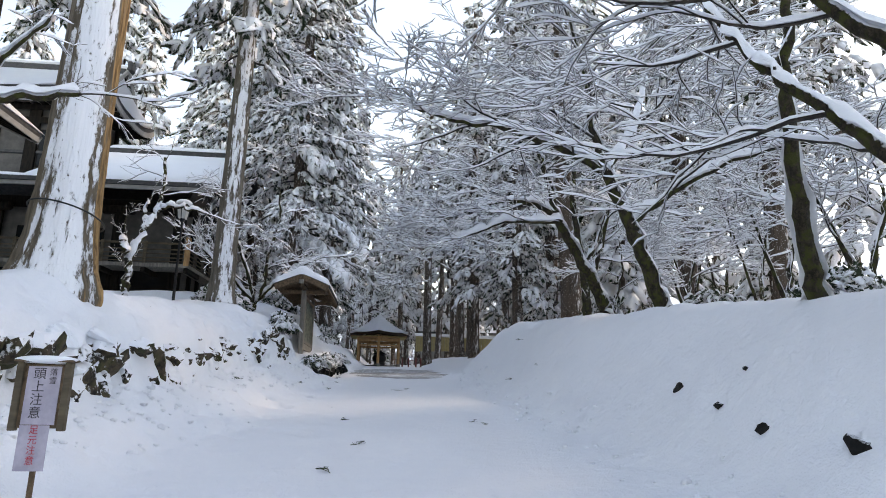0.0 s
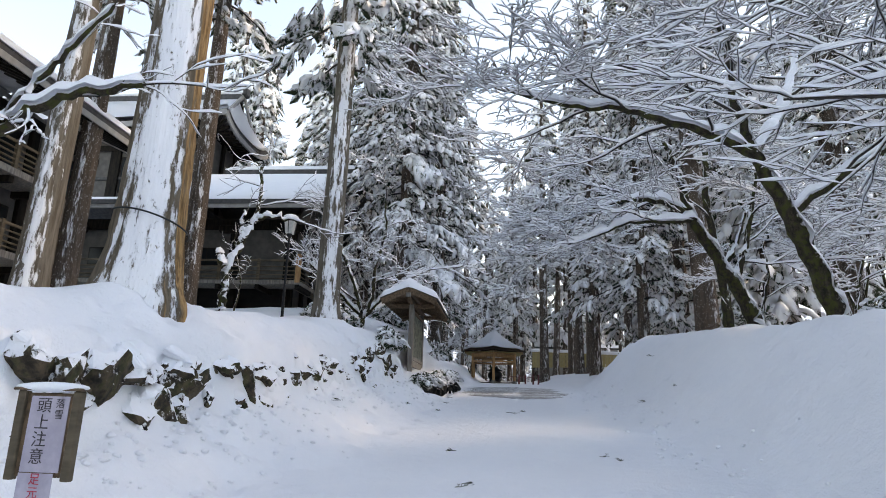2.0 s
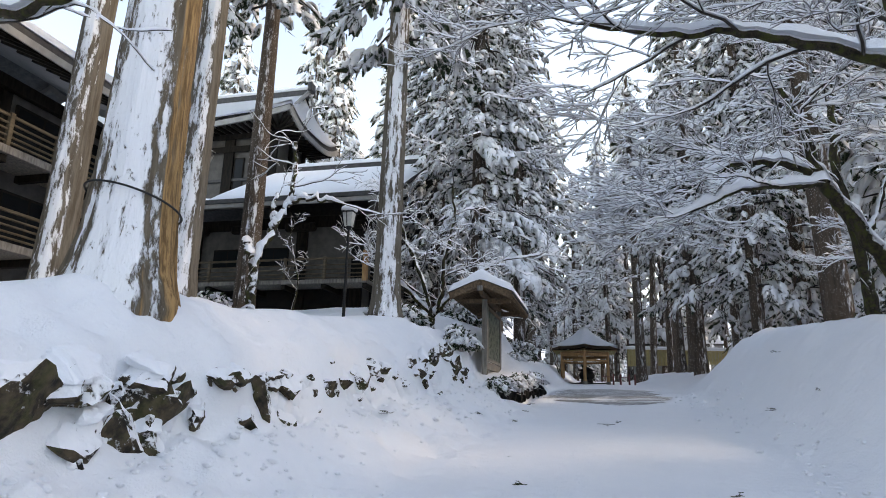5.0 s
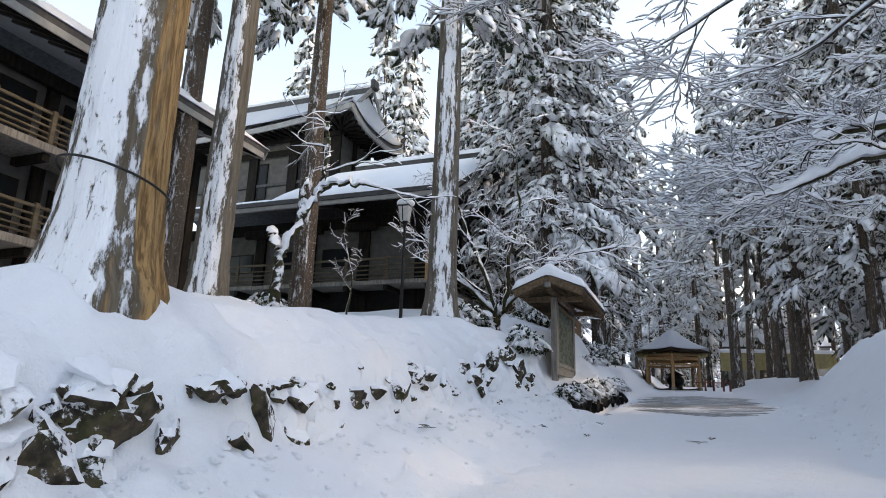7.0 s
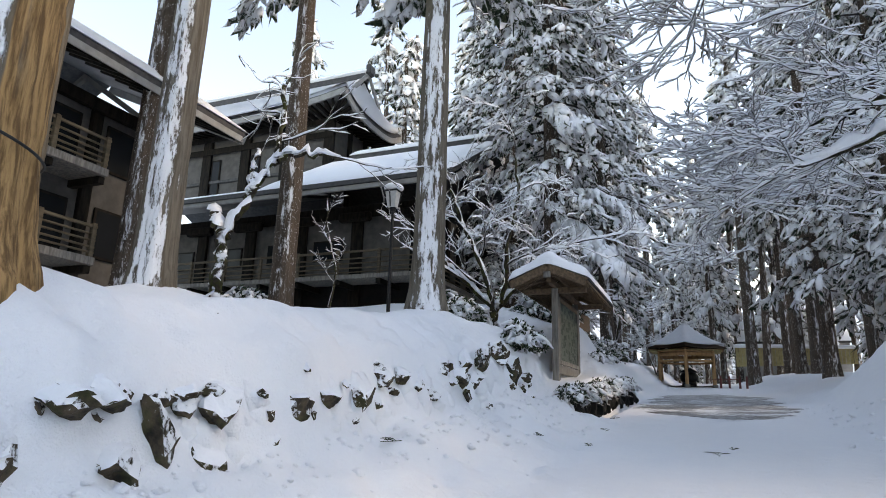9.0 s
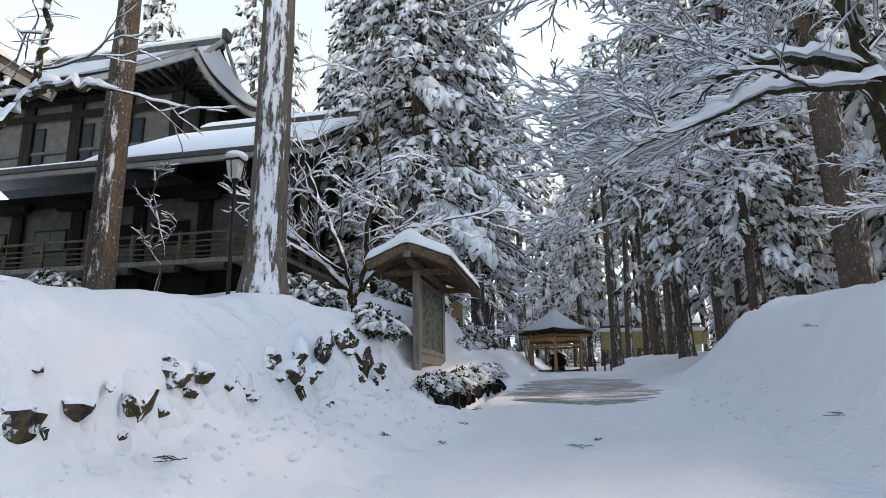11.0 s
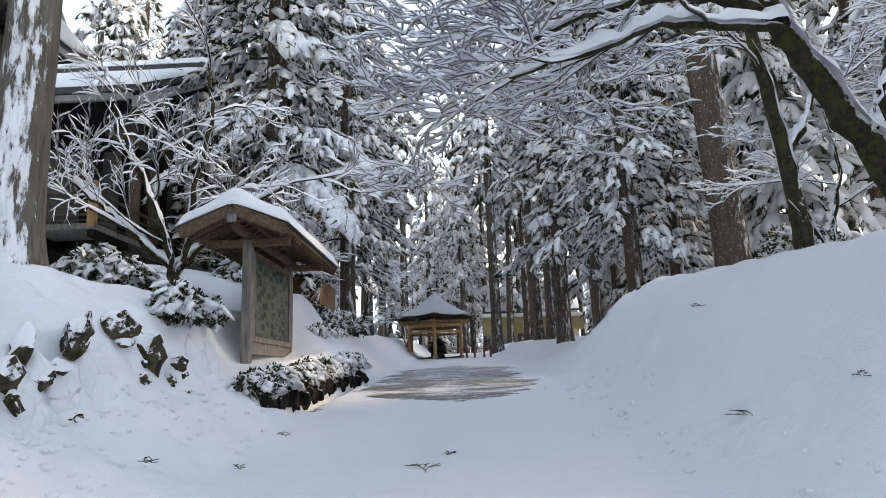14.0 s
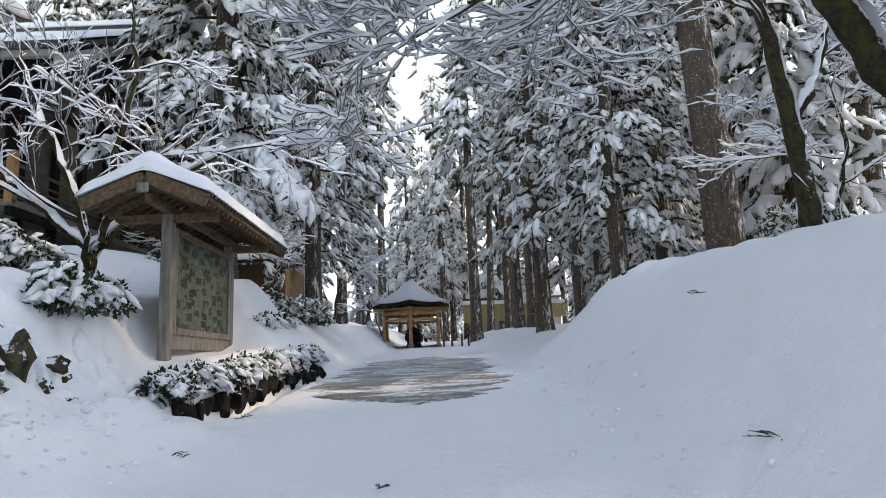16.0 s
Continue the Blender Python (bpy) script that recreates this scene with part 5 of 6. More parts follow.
part("floor_plate", one_box(-27, -10.9, WY + 0.61, 40.9, 7.2, 7.45), M["wood_dark"], hall)
part("rear_wall", one_box(-27, -10.6, 41, 41.2, 4.6, 10.9), M["plaster"], hall)
# balcony
part("balcony_floor", one_box(-27, -9.75, 31.1, WY - 0.2, 7.33, 7.5), M["wood_grey"], hall, "weathered balcony floor edge")
part("balcony_floor", one_box(-10.4, -9.75, WY - 0.19, 41, 7.33, 7.5), M["wood_grey"], hall)
for k in range(10):
    x = -9.85 - 1.85 * k
    part("balcony_post", one_box(x - 0.06, x + 0.06, 31.13, 31.25, 7.5, 8.5), M["wood_rail"], hall)
    part("joist", one_box(x - 0.09, x + 0.09, 31.15, WY + 0.4, 7.12, 7.325), M["wood_dark"], hall)
for z, h in ((8.38, 0.09), (8.12, 0.05), (7.93, 0.05), (7.74, 0.05), (7.58, 0.04)):
    part("rail", one_box(-27, -9.75, 31.16, 31.22, z, z + h), M["wood_rail"], hall)
    part("rail", one_box(-9.88, -9.82, 31.27, 41, z, z + h), M["wood_rail"], hall)
part("corner_post", one_box(-9.95, -9.75, 31.09, 31.29, 7.4, 8.72), M["wood_orange"], hall, "pale new corner post")
# lower roof
part("eave_edge", slab([(-28, 30.0, 10.95), (-8.3, 30.0, 10.95), (-8.3, 30.12, 10.95), (-28, 30.12, 10.95)], 0.18), M["fascia"], hall)
part("eave_board", slab([(-28, 30.07, 10.76), (-8.4, 30.07, 10.76), (-8.4, 30.2, 10.76), (-28, 30.2, 10.76)], 0.17), M["plaster_white"], hall, "pale eave board")
part("lower_roof", slab([(-28, 30.12, 10.94), (-16.9, 30.12, 10.94), (-16.9, 35.45, 12.5), (-28, 35.45, 12.5)], 0.14), M["fascia"], hall, "lower roof before the upper storey")
part("lower_roof", slab([(-16.89, 30.12, 10.94), (-8.3, 30.12, 10.94), (-8.3, 35.4, 14.1), (-16.89, 35.4, 14.1)], 0.14), M["fascia"], hall, "lower roof beside the upper storey")
part("rear_roof", slab([(-28, 35.4, 14.1), (-8.3, 35.4, 14.1), (-8.3, 42, 10.9), (-28, 42, 10.9)], 0.14), M["fascia"], hall)
part("gable_board", slab([(-8.42, 30.2, 10.7), (-8.3, 30.2, 10.7), (-8.3, 35.4, 13.9), (-8.42, 35.4, 13.9)], 0.3), M["plaster_white"], hall)
part("gable_wall", slab([(-10.6, 32.7, 10.75), (-10.6, 35.4, 13.7), (-10.6, 38.5, 12.0), (-10.6, 40.5, 10.75), (-10.75, 40.5, 10.75), (-10.75, 38.5, 12.0), (-10.75, 35.4, 13.7), (-10.75, 32.7, 10.75)], 0.12), M["plaster"], hall)
part("ridge_cap", one_box(-15.8, -8.2, 35.25, 35.55, 14.1, 14.42), M["fascia"], hall, "dark ridge cap")
snow_sheet("roof_snow", -28, -16.92, 30.02, 35.3, 10.97, 12.52, hall, "y", 0.16, 3)
snow_sheet("roof_snow", -16.9, -8.25, 30.02, 35.3, 10.97, 14.12, hall, "y", 0.2, 5)
snow_sheet("ridge_snow", -15.8, -8.15, 35.2, 35.6, 14.42, 14.42, hall, "y", 0.2, 4)
for k in range(44):
    x = -8.75 - 0.44 * k
    part("rafter", beam((x, 30.2, 10.70), (x, WY + 0.1, 11.9), 0.10, 0.12, 0), M["wood_dark"], hall)
# upper storey
part("upper_wall", one_box(-33, -17.0, 35.5, 35.7, 12.5, 16.6), M["plaster"], hall, "grey plaster upper wall")
part("upper_side_wall", one_box(-17.2, -17.0, 35.7, 39, 12.5, 16.6), M["plaster"], hall)
for k in range(6):
    x = -17.15 - 2.6 * k
    part("upper_column", one_box(x - 0.3, x + 0.3, 35.34, 35.49, 12.4, 16.7, bevel=0.02), M["wood_dark"], hall)
    if k:
        w = part("window", one_box(x + 0.35, x + 0.95, 35.43, 35.49, 13.2, 15.3), M["wood_dark"], hall)
        part("pane", one_box(x + 0.42, x + 0.88, 35.424, 35.429, 13.3, 15.2, bevel=0), M["glass_dark"], w)
for y in (37.0, 38.6):
    part("upper_column", one_box(-16.99, -16.84, y - 0.15, y + 0.15, 12.4, 16.7, bevel=0.02), M["wood_dark"], hall)
part("upper_beam", one_box(-33, -16.85, 35.3, 35.335, 15.6, 15.95), M["wood_dark"], hall)
part("upper_beam", one_box(-33, -16.85, 35.25, 35.335, 16.35, 16.65), M["wood_dark"], hall)


def hip_roof(x0, x1, y0, y1, ze, lift, ridge_z, inset, yr):
    """The curved, upturned upper roof: eave ring, flank and ridge, as a plate."""
    bm = bmesh.new()
    n = 16
    rows = []
    for s in range(9):
        k = s / 8
        ring = []
        for side in range(4):
            for i in range(n):
                u = i / n
                c = (abs(u - 0.5) * 2) ** 3
                a, b = [((x0, y0), (x1, y0)), ((x1, y0), (x1, y1)), ((x1, y1), (x0, y1)), ((x0, y1), (x0, y0))][side]
                px, py_ = a[0] + (b[0] - a[0]) * u, a[1] + (b[1] - a[1]) * u
                tx = min(max(px, x0 + inset), x1 - inset)
                px, py_ = px + (tx - px) * k, py_ + (yr - py_) * k
                z = ze + lift * c * (1 - k) ** 2 + (ridge_z - ze) * (0.55 * k + 0.45 * k * k)
                ring.append(bm.verts.new((px, py_, z)))
        rows.append(ring)
    for s in range(8):
        for i in range(4 * n):
            j = (i + 1) % (4 * n)
            try:
                bm.faces.new((rows[s][i], rows[s][j], rows[s + 1][j], rows[s + 1][i]))
            except ValueError:
                pass
    return bm


def eave_ring(x0, x1, y0, y1, ze, lift, inset, rise):
    """The underside of the eaves: a ring from the eave line in to the wall, upturned at its corners."""
    bm = bmesh.new()
    n = 16
    rows = []
    for k in (0.0, 0.5, 1.0):
        ring = []
        for a, b in (((x0, y0), (x1, y0)), ((x1, y0), (x1, y1)), ((x1, y1), (x0, y1)), ((x0, y1), (x0, y0))):
            for i in range(n):
                u = i / n
                px, py_ = a[0] + (b[0] - a[0]) * u, a[1] + (b[1] - a[1]) * u
                qx, qy = min(max(px, x0 + inset), x1 - inset), min(max(py_, y0 + inset), y1 - inset)
                ring.append(bm.verts.new((px + (qx - px) * k, py_ + (qy - py_) * k, ze + lift * abs(u * 2 - 1) ** 3 * (1 - k) + rise * k)))
        rows.append(ring)
    for lo, hi in zip(rows, rows[1:]):
        for i in range(4 * n):
            j = (i + 1) % (4 * n)
            bm.faces.new((lo[i], lo[j], hi[j], hi[i]))
    return bm


def offset(bm, dz):
    for v in bm.verts:
        v.co.z += dz
    return bm


def solid(bm, t):
    geom = bmesh.ops.solidify(bm, geom=bm.faces[:], thickness=t)
    return bm


UP = (-38, -15.5, 34.0, 40.2, 16.75, 0.75, 19.5, 0.9, 37.1)
part("upper_roof", solid(hip_roof(*UP), 0.16), M["fascia"], hall, "upturned dark upper roof")
part("upper_eave_board", solid(eave_ring(UP[0] + 0.1, UP[1] - 0.1, UP[2] + 0.1, UP[3] - 0.1, 16.6, UP[5], 1.7, 0.3), 0.1), M["plaster_white"], hall, "pale soffit boards")
for a, b in (((UP[0] + 0.03, UP[2] + 0.03), (UP[1] - 0.03, UP[2] + 0.03)), ((UP[1] - 0.03, UP[2] + 0.03), (UP[1] - 0.03, UP[3] - 0.03))):
    for n_ in range(16):
        ends = []
        for u in (n_ / 16, (n_ + 1) / 16):
            ends.append((a[0] + (b[0] - a[0]) * u, a[1] + (b[1] - a[1]) * u, 16.55 + UP[5] * abs(u * 2 - 1) ** 3))
        part("eave_fascia", beam(*ends, 0.1, 0.3, 0), M["plaster_white"], hall)
part("upper_roof_snow", solid(offset(hip_roof(UP[0] + 0.05, UP[1] - 0.05, UP[2] + 0.05, UP[3] - 0.05, 16.78, 0.75, 19.6, 0.9, 37.1), 0.22), 0.22), M["snow_roof"], hall, "thick snow on the upper roof", True)
part("ridge_beam", one_box(-37, -16.2, 36.85, 37.35, 19.4, 19.85), M["fascia"], hall)
part("ridge_snow", one_box(-37, -15.95, 36.8, 37.4, 19.85, 20.1, bevel=0.1), M["snow_roof"], hall)
part("gable_panel", slab([(-16.25, 35.7, 18.0), (-16.25, 37.1, 19.6), (-16.25, 38.5, 18.0), (-16.45, 38.5, 18.0), (-16.45, 37.1, 19.6), (-16.45, 35.7, 18.0)], 0.12), M["wood_dark"], hall)
part("bargeboard", beam((-16.1, 35.2, 17.85), (-16.1, 37.1, 19.85), 0.10, 0.22), M["plaster_white"], hall)
part("bargeboard", beam((-16.1, 39.0, 17.85), (-16.1, 37.1, 19.85), 0.10, 0.22), M["plaster_white"], hall)
part("ridge_ornament", one_box(-16.15, -15.85, 36.8, 37.4, 19.75, 20.35, bevel=0.08), M["fascia"], hall)
for k in range(44):
    x = -15.85 - 0.44 * k
    c = abs((x - UP[0]) / (UP[1] - UP[0]) * 2 - 1) ** 3 * UP[5]
    part("rafter", beam((x, 34.15, 16.42 + c), (min(x, -17.05), 35.6, 16.76), 0.14, 0.16, 0), M["wood_dark"], hall)
for k in range(13):
    y = 34.35 + 0.44 * k
    c = abs((y - UP[2]) / (UP[3] - UP[2]) * 2 - 1) ** 3 * UP[5]
    part("rafter", beam((-15.65, y, 16.42 + c), (-17.1, max(y, 35.55), 16.76), 0.14, 0.16, 0), M["wood_dark"], hall)
# small annexe roof beyond the notice board
annexe = thing("annexe", (-8.2, 45, gz(-8.2, 45)), "low annexe with a snowy roof behind the trees", "building")
part("wall", one_box(-11, -6.6, 45, 49, 4.5, 8.0), M["wood_brown"], annexe)
part("roof", slab([(-11.5, 44.2, 8.1), (-6.0, 44.2, 8.1), (-6.0, 49.5, 9.6), (-11.5, 49.5, 9.6)], 0.15), M["fascia"], annexe)
snow_sheet("roof_snow", -11.5, -6.0, 44.15, 49.5, 8.1, 9.6, annexe, "y", 0.3, 6)

# ---- the wing with its balconies ----
wing = thing("temple_wing", (-16, 15, 4.5), "timber wing with two balconies and deep snowy eaves", "building")
WX = -15.6
part("wall", one_box(WX - 0.25, WX, 3, 24.4, 4.0, 10.7), M["plaster"], wing, "grey plaster wall")
part("end_wall", one_box(-24, WX - 0.255, 24.15, 24.4, 4.0, 10.7), M["plaster"], wing)
for k in range(9):
    y = 24.2 - 2.6 * k
    part("column", one_box(WX + 0.004, WX + 0.17, y - 0.16, y + 0.16, 4.0, 10.7, bevel=0.02), M["wood_dark"], wing)
    if k < 8:
        for z0, z1 in ((8.75, 10.1), (6.3, 7.7)):
            w = part("window", one_box(WX + 0.004, WX + 0.07, y - 2.2, y - 0.4, z0, z1), M["wood_dark"], wing)
            part("pane", one_box(WX + 0.071, WX + 0.077, y - 2.12, y - 1.34, z0 + 0.08, z1 - 0.08, bevel=0), M["glass_dark"], w)
            part("pane", one_box(WX + 0.071, WX + 0.077, y - 1.26, y - 0.48, z0 + 0.08, z1 - 0.08, bevel=0), M["glass_dark"], w)
for zf in (8.32, 6.02):
    part("balcony_floor", one_box(WX + 0.18, -14.2, 3, 21.2, zf - 0.2, zf), M["wood_grey"], wing, "pale balcony floor edge")
    for k in range(13):
        y = 21.1 - 1.4 * k
        part("balcony_post", one_box(-14.36, -14.24, y - 0.06, y + 0.06, zf, zf + 0.86), M["wood_rail"], wing)
        part("joist", one_box(WX + 0.18, -14.3, y - 0.09, y + 0.09, zf - 0.4, zf - 0.205), M["wood_dark"], wing)
    for dz, h in ((0.74, 0.08), (0.56, 0.05), (0.40, 0.05), (0.24, 0.05), (0.10, 0.05)):
        part("rail", one_box(-14.33, -14.27, 3, 21.2, zf + dz, zf + dz + h), M["wood_rail"], wing)
part("eave_beam", one_box(WX + 0.171, WX + 0.35, 3, 24.4, 10.25, 10.6), M["wood_dark"], wing)
part("roof", slab([(-13.5, 2, 10.95), (-13.5, 25.2, 10.95), (-20, 25.2, 13.9), (-20, 2, 13.9)], 0.16), M["fascia"], wing, "dark roof")
part("rear_roof", slab([(-20, 2, 13.9), (-20, 25.2, 13.9), (-26, 25.2, 11.0), (-26, 2, 11.0)], 0.16), M["fascia"], wing)
part("eave_board", slab([(-13.62, 2, 10.83), (-13.5, 2, 10.78), (-13.5, 25.1, 10.78), (-13.62, 25.1, 10.83)], 0.2), M["plaster_white"], wing, "pale eave board")
part("bargeboard", beam((-13.55, 25.24, 10.72), (-20, 25.24, 13.64), 0.10, 0.30), M["plaster_white"], wing, "pale verge board")
part("gable_wall", slab([(WX, 24.3, 10.7), (-20, 24.3, 13.7), (-24, 24.3, 11.5), (-24, 24.15, 11.5), (-20, 24.15, 13.7), (WX, 24.15, 10.7)], 0.2), M["plaster"], wing)
for k in range(46):
    y = 24.9 - 0.48 * k
    part("rafter", beam((-13.65, y, 10.68), (WX + 0.05, y, 11.55), 0.11, 0.13, 0), M["wood_dark"], wing)
snow_sheet("roof_snow", -20, -13.45, 2, 25.3, 13.9, 10.97, wing, "x", 0.3, 8)

# ---- the lantern ----
lamp = thing("street_lamp", (-8.46, 25.85, gz(-8.46, 25.85)), "black iron lamp post with a square lantern and snow cap", "street lamp")
part("post", rod((-8.46, 25.85, gz(-8.46, 25.85) - 0.1), (-8.46, 25.85, 8.1), 0.055, 0.04), M["iron"], lamp)
part("collar", rod((-8.46, 25.85, 8.06), (-8.46, 25.85, 8.18), 0.07, 0.10), M["iron"], lamp)
lant = bmesh.new()
bmesh.ops.create_cone(lant, cap_ends=True, segments=4, radius1=0.17, radius2=0.25, depth=0.46, matrix=pose(-8.46, 25.85, 8.41, 0, 0, 45))
part("lantern", lant, M["lamp_pane"], lamp, "frosted lantern panes")
for k in range(4):
    a = radians(90 * k)
    part("lantern_bar", beam((-8.46 + 0.172 * math.cos(a), 25.85 + 0.172 * math.sin(a), 8.18), (-8.46 + 0.255 * math.cos(a), 25.85 + 0.255 * math.sin(a), 8.64), 0.025, 0.025, 0), M["iron"], lamp)
hood = bmesh.new()
bmesh.ops.create_cone(hood, cap_ends=True, segments=4, radius1=0.33, radius2=0.08, depth=0.16, matrix=pose(-8.46, 25.85, 8.73, 0, 0, 45))
part("hood", hood, M["iron"], lamp)
cap = bmesh.new()
bmesh.ops.create_uvsphere(cap, u_segments=14, v_segments=8, radius=1, matrix=Matrix.LocRotScale((-8.46, 25.85, 8.78), None, (0.29, 0.29, 0.14)))
part("snow_cap", cap, M["snow"], lamp, "", True)

# ---- the roofed notice board ----
board = thing("notice_board", (-3.95, 27.9, gz(-3.95, 27.9)), "roofed wooden notice board with a faded plan, deep snow on top", "notice board")
BX = -3.95
for y in (26.5, 29.42):
    part("post", one_box(BX - 0.085, BX + 0.085, y - 0.085, y + 0.085, 3.0, 5.75, bevel=0.015), M["wood_grey"], board, "grey weathered post")
part("panel", one_box(BX - 0.04, BX + 0.045, 26.6, 29.32, 3.85, 5.52), M["wood_brown"], board)
part("plan", one_box(BX + 0.046, BX + 0.052, 26.72, 29.2, 3.93, 5.44, bevel=0), M["plan"], board, "faded green plan with pale lines")
for a in ((26.6, 26.72, 3.81, 5.56), (29.2, 29.32, 3.81, 5.56)):
    part("frame_side", one_box(BX + 0.046, BX + 0.085, *a), M["wood_grey"], board)
part("frame_bottom", one_box(BX + 0.046, BX + 0.085, 26.725, 29.195, 3.81, 3.925), M["wood_grey"], board)
part("frame_top", one_box(BX + 0.046, BX + 0.085, 26.725, 29.195, 5.445, 5.56), M["wood_brown"], board)
part("skirting", one_box(BX - 0.03, BX + 0.07, 26.6, 29.32, 3.58, 3.805), M["wood_grey"], board, "weathered bottom board")
part("tie_beam", one_box(BX - 0.06, BX + 0.06, 25.75, 30.15, 5.76, 5.90), M["wood_brown"], board)
for y in (26.5, 29.42):
    part("cross_beam", one_box(BX - 0.8, BX + 0.8, y - 0.06, y + 0.06, 5.61, 5.755), M["wood_brown"], board)
RZ, EZ, HW = 6.22, 5.80, 0.95
for s in (-1, 1):
    part("roof_side", slab([(BX, 25.65, RZ), (BX + s * HW, 25.65, EZ), (BX + s * HW, 30.25, EZ), (BX, 30.25, RZ)] if s > 0 else [(BX, 25.65, RZ), (BX, 30.25, RZ), (BX + s * HW, 30.25, EZ), (BX + s * HW, 25.65, EZ)], 0.06), M["wood_brown"], board)
    for y in (25.6, 30.26):
        part("bargeboard", beam((BX, y, RZ - 0.1), (BX + s * HW, y, EZ - 0.09), 0.05, 0.2), M["wood_brown"], board)
    for k in range(22):
        y = 25.78 + 0.206 * k
        part("rafter", beam((BX + s * 0.06, y, RZ - 0.10), (BX + s * (HW - 0.03), y, EZ - 0.095), 0.05, 0.06, 0), M["wood_brown"], board)
    for k in range(30):
        y = 25.68 + 0.1575 * k
        part("roof_tile", beam((BX + s * 0.02, y, RZ + 0.03), (BX + s * (HW + 0.05), y, EZ + 0.02), 0.08, 0.06, 0), M["fascia"], board)
part("gable_panel", slab([(BX - 0.7, 25.72, 5.84), (BX, 25.72, 6.12), (BX + 0.7, 25.72, 5.84), (BX + 0.7, 25.75, 5.84), (BX, 25.75, 6.12), (BX - 0.7, 25.75, 5.84)], 0.14), M["wood_brown"], board)
part("gable_pendant", one_box(BX - 0.09, BX + 0.09, 25.54, 25.57, 5.86, 6.02, bevel=0.014), M["wood_grey"], board)
n, m_ = 25, 60
U, W = np.meshgrid(np.linspace(-1, 1, n), np.linspace(0, 1, m_))
edge = np.clip(np.minimum((1 - np.abs(U)) * 9, np.minimum(W, 1 - W) * 26), 0, 1) ** 0.5
T = 0.21 * edge * (1 + 0.22 * wave(U * 5, W * 14, 31, 1.0)) + 0.12 * edge * np.exp(-(((W - 0.04) / 0.06) ** 2 + (U / 0.3) ** 2))
Zt = RZ + 0.06 - (RZ - EZ) * (np.sqrt(U * U + 0.012) - 0.03) + T - 0.04 * (1 - edge)
Xs, Ys = BX + U * (HW + 0.06), 25.55 + W * 4.8
Zb = RZ + 0.05 - (RZ - EZ) * np.abs(U)
i = np.arange(n * m_).reshape(m_, n)
q = np.stack([i[:-1, :-1], i[:-1, 1:], i[1:, 1:], i[1:, :-1]], -1).reshape(-1, 4)
part("roof_snow", mesh("roof_snow", np.concatenate([np.stack([Xs, Ys, Zt], -1).reshape(-1, 3), np.stack([Xs, Ys, Zb], -1).reshape(-1, 3)]), np.concatenate([q, q[:, ::-1] + n * m_]), M["snow"], smooth=True), None, board, "deep rounded layer of snow")


# ---- the warning notice ----
def text(body, x, y, z, size, mat, parent, name="lettering"):
    cu = bpy.data.curves.new("lettering", "FONT")
    cu.body, cu.size, cu.align_x, cu.align_y, cu.extrude = body, size, "CENTER", "CENTER", 0.0008
    tmp = bpy.data.objects.new("lettering", cu)
    scene.collection.objects.link(tmp)
    dg = bpy.context.evaluated_depsgraph_get()
    me = bpy.data.meshes.new_from_object(tmp.evaluated_get(dg))
    bpy.data.objects.remove(tmp)
    me.materials.clear()
    me.materials.append(mat)
    me.transform(pose(x, y, z, 90, 0, 0))
    return part(name, me, None, parent)


NX, NY = -3.72, 8.6
sign = thing("warning_sign", (NX, NY, gz(NX, NY)), "small wooden warning sign with two paper notices, snow on top", "sign")
part("stake", one_box(NX - 0.02, NX + 0.02, NY + 0.03, NY + 0.06, 0.7, 2.240, bevel=0.004), M["wood_brown"], sign)
part("backboard", one_box(NX - 0.195, NX + 0.195, NY, NY + 0.025, 1.730, 2.260, bevel=0.006), M["wood_brown"], sign)
for s in (-1, 1):
    part("frame_side", one_box(NX + s * 0.195 - 0.028, NX + s * 0.195 + 0.028, NY - 0.03, NY + 0.03, 1.710, 2.275, bevel=0.006), M["wood_rail"], sign)
part("hood", one_box(NX - 0.24, NX + 0.24, NY - 0.06, NY + 0.05, 2.275, 2.295, bevel=0.006), M["wood_brown"], sign)
sc = bmesh.new()
bmesh.ops.create_uvsphere(sc, u_segments=24, v_segments=10, radius=1, matrix=Matrix.LocRotScale((NX, NY - 0.005, 2.298), None, (0.26, 0.075, 0.035)))
part("snow_cap", sc, M["snow"], sign, "", True)
part("upper_notice", one_box(NX - 0.135, NX + 0.135, NY - 0.006, NY - 0.002, 1.760, 2.240, bevel=0), M["paper"], sign, "damp paper with black characters")
part("lower_notice", one_box(NX - 0.135, NX + 0.105, NY - 0.010, NY - 0.006, 1.390, 1.755, bevel=0), M["paper"], sign, "white paper with red characters")
for k, ch in enumerate("頭上注意"):
    text(ch, NX - 0.035, NY - 0.009, 2.175 - 0.108 * k, 0.105, M["ink"], sign)
for k, ch in enumerate("落雪"):
    text(ch, NX + 0.075, NY - 0.009, 2.190 - 0.07 * k, 0.065, M["ink"], sign)
for k, ch in enumerate("足元注意"):
    text(ch, NX - 0.015, NY - 0.013, 1.715 - 0.082 * k, 0.078, M["ink_red"], sign)

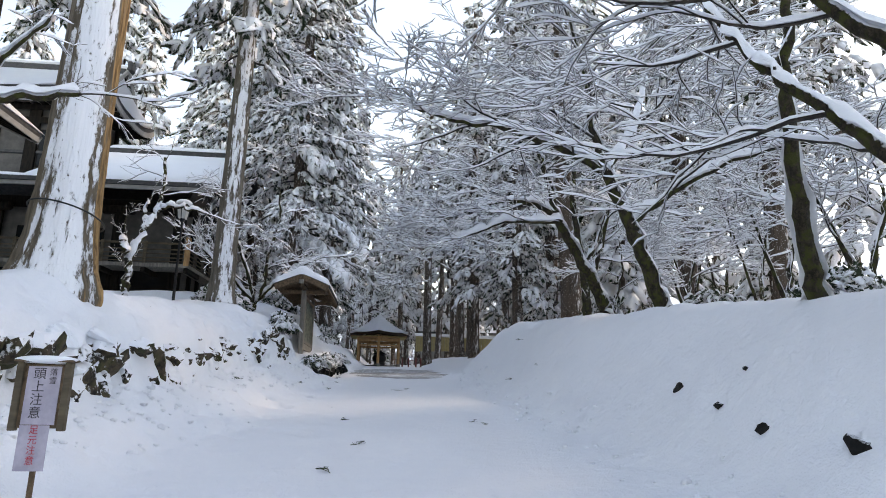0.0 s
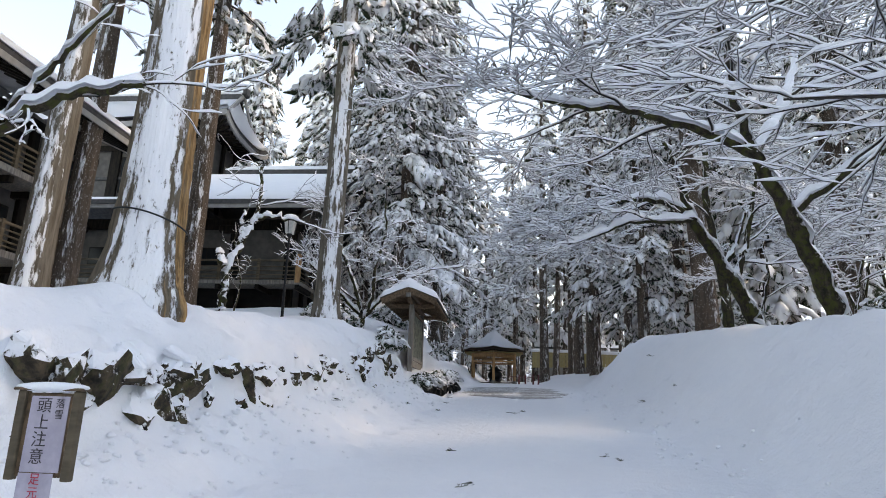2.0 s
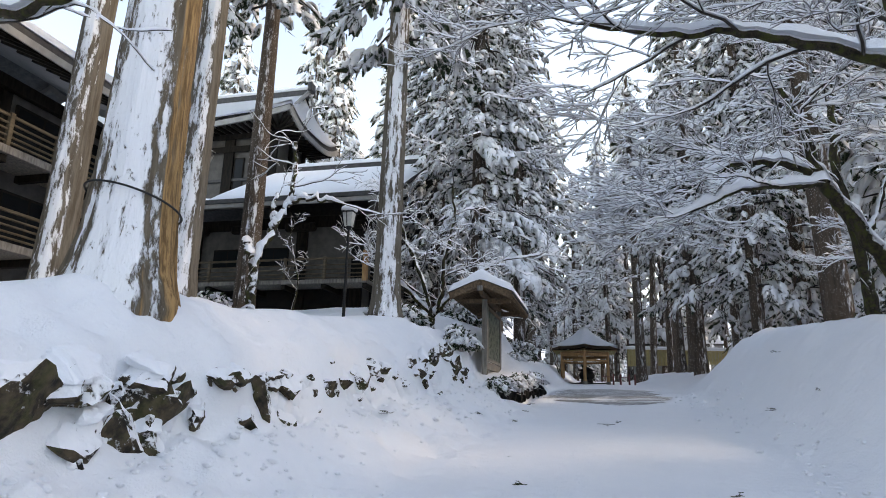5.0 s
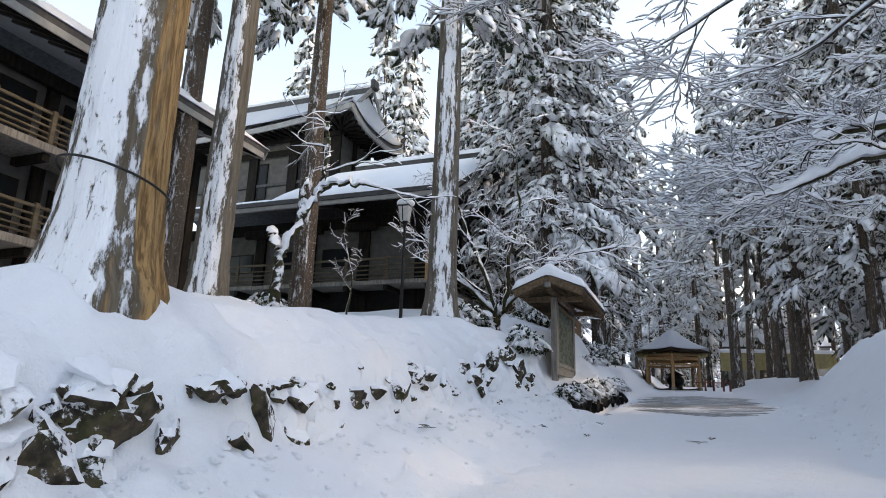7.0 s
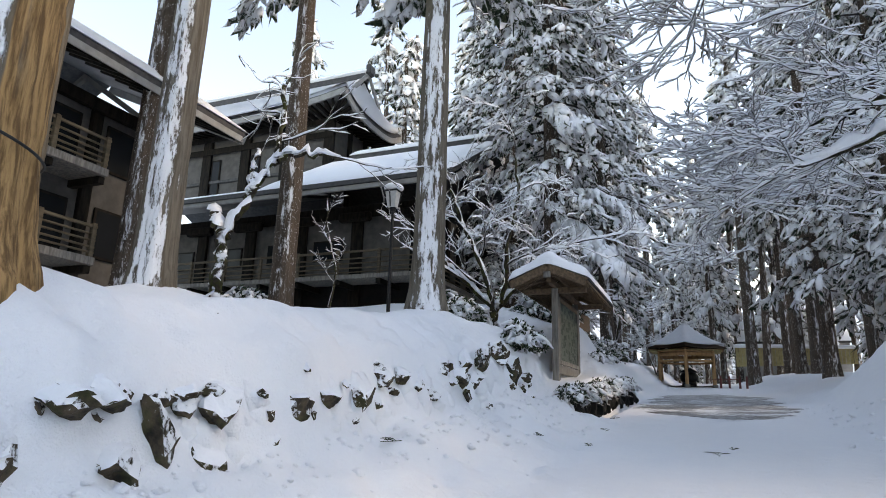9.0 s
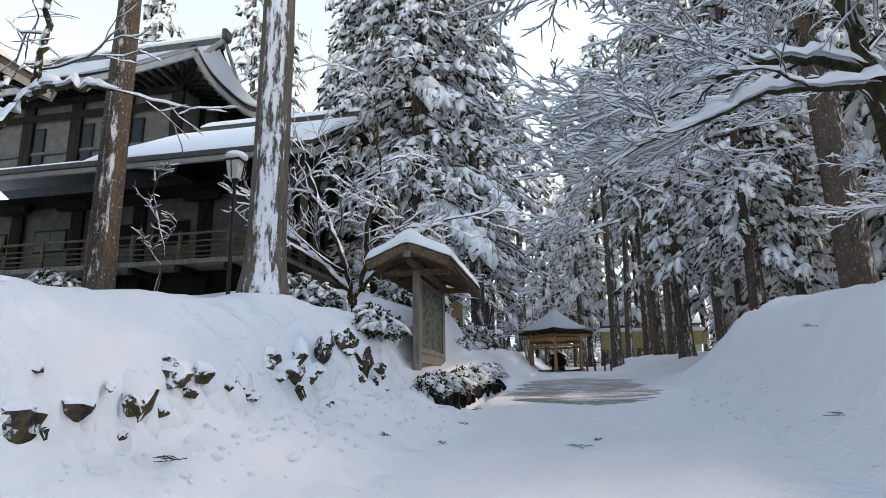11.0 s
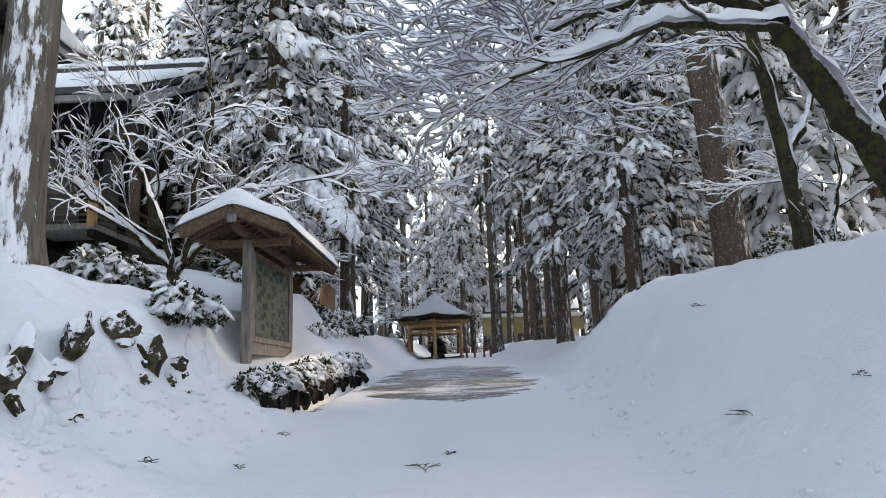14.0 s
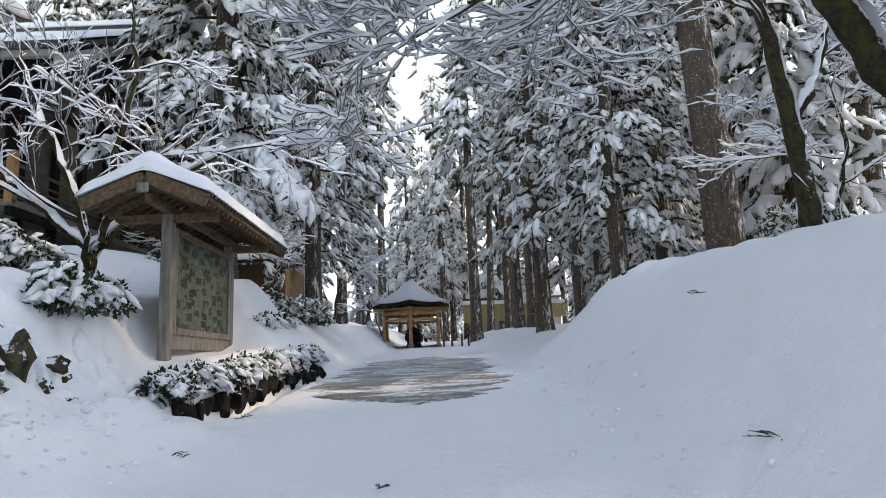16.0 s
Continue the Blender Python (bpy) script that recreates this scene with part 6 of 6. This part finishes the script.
# ---- the pavilion ----
PX, PY, PZ = -1.4, 57.0, 4.22
pav = thing("pavilion", (PX, PY, PZ), "hexagonal cedar pavilion with a snow-covered pointed roof", "pavilion")
ring = [(PX + 1.95 * math.cos(radians(60 * k + 30)), PY + 1.95 * math.sin(radians(60 * k + 30))) for k in range(6)]
for x, y in ring:
    part("post", rod((x, y, PZ - 0.1), (x, y, PZ + 2.36), 0.11, 0.10), M["wood_orange"], pav)
    part("footing", rod((x, y, PZ - 0.2), (x, y, PZ + 0.15), 0.2, 0.17), M["wood_grey"], pav)
for k in range(6):
    a, b = ring[k], ring[(k + 1) % 6]
    part("tie_beam", beam((*a, PZ + 2.11), (*b, PZ + 2.11), 0.14, 0.22), M["wood_orange"], pav)
    part("lower_beam", beam((*a, PZ + 1.68), (*b, PZ + 1.68), 0.10, 0.14), M["wood_orange"], pav)
    part("plate", beam((*a, PZ + 2.34), (*b, PZ + 2.34), 0.2, 0.12), M["wood_orange"], pav)


def cone_ring(r0, z0, r1, z1, sag, n=6, rows=8, sub=5, rot=30):
    bm = bmesh.new()
    prev = None
    for s in range(rows + 1):
        k = s / rows
        r = r0 + (r1 - r0) * k
        z = z0 + (z1 - z0) * (k - sag * k * (1 - k))
        cur = []
        for c in range(n):
            for i in range(sub):
                u = i / sub
                a, b = radians(360 / n * c + rot), radians(360 / n * (c + 1) + rot)
                cur.append(bm.verts.new((PX + r * ((1 - u) * math.cos(a) + u * math.cos(b)), PY + r * ((1 - u) * math.sin(a) + u * math.sin(b)), z + 0.12 * (abs(u - 0.5) * 2) ** 2 * (1 - k) ** 2)))
        if prev:
            for i in range(len(cur)):
                j = (i + 1) % len(cur)
                bm.faces.new((prev[i], prev[j], cur[j], cur[i]))
        prev = cur
    return bm


part("roof", solid(cone_ring(2.8, PZ + 2.45, 0.15, PZ + 3.96, 0.35), 0.14), M["wood_brown"], pav, "shingled roof edge")
part("soffit", solid(cone_ring(2.72, PZ + 2.36, 0.8, PZ + 2.58, 0.0), 0.05), M["wood_orange"], pav)
part("roof_snow", solid(cone_ring(2.82, PZ + 2.68, 0.1, PZ + 4.39, 0.45), 0.28), M["snow_roof"], pav, "thick smooth snow", True)
for k in range(60):
    a = radians(6 * k)
    d = 1.95 * math.cos(radians(30)) / math.cos((a - radians(30)) % radians(60) - radians(30))
    part("rafter", beam((PX + d * math.cos(a), PY + d * math.sin(a), PZ + 2.41), (PX + d * 1.33 * math.cos(a), PY + d * 1.33 * math.sin(a), PZ + 2.36), 0.07, 0.08, 0), M["fence"], pav)
part("floor", solid(cone_ring(2.0, PZ + 0.02, 0.05, PZ + 0.04, 0), 0.3), M["wood_grey"], pav)
urn = bmesh.new()
bmesh.ops.create_uvsphere(urn, u_segments=24, v_segments=14, radius=1, matrix=Matrix.LocRotScale((PX + 0.1, PY, PZ + 0.65), None, (0.6, 0.6, 0.45)))
bmesh.ops.create_cone(urn, cap_ends=True, segments=24, radius1=0.5, radius2=0.4, depth=0.5, matrix=pose(PX + 0.1, PY, PZ + 0.25))
bmesh.ops.create_cone(urn, cap_ends=True, segments=24, radius1=0.66, radius2=0.1, depth=0.32, matrix=pose(PX + 0.1, PY, PZ + 1.15))
burner = new("incense_burner", from_bm("incense_burner", urn, M["iron"], True))
tagged(burner, "large black bronze incense burner under the pavilion", "incense burner")
# low red rail beside it
rail = thing("low_rail", (1.0, 54.6, gz(1.0, 54.6)), "low dark red rail beside the pavilion", "rail")
for x in (0.6, 1.1, 1.7, 2.1):
    part("post", rod((x, 54.6, gz(x, 54.6) - 0.1), (x, 54.6, gz(x, 54.6) + 0.75), 0.07, 0.06), M["red_post"], rail)
part("bar", beam((-0.2, 54.6, gz(0, 54.6) + 0.55), (1.6, 54.6, gz(1.6, 54.6) + 0.55), 0.05, 0.05), M["red_post"], rail)

# ---- the yellow fence and the shed far behind ----
fence = thing("board_fence", (7, 79, gz(7, 79)), "pale yellow board fence with a snowy top", "fence")
for k in range(34):
    f = k / 33
    x, y = 3.0 + 9.5 * f, 80 - 3.0 * f
    z = 7.9 + 0.1 * f
    part("board", one_box(x - 0.135, x + 0.135, y - 0.03, y + 0.03, z - 0.9, z + 1.0 - 0.5 * f, bevel=0.01), M["fence"], fence)
part("coping_snow", beam((2.8, 80, 9.05), (12.6, 77, 8.6), 0.7, 0.35, 0.12), M["snow"], fence)
shed = thing("far_house", (8, 86, gz(8, 86)), "low house with a snow-covered roof behind the fence", "building")
part("wall", one_box(4, 14, 86.5, 92, 5, 10.0), M["plaster_white"], shed)
part("roof", slab([(3.4, 85.6, 10.0), (14.6, 85.6, 10.0), (14.6, 89.5, 12.6), (3.4, 89.5, 12.6)], 0.2), M["fascia"], shed)
snow_sheet("roof_snow", 3.4, 14.6, 85.5, 89.5, 10.02, 12.6, shed, "y", 0.5, 12)
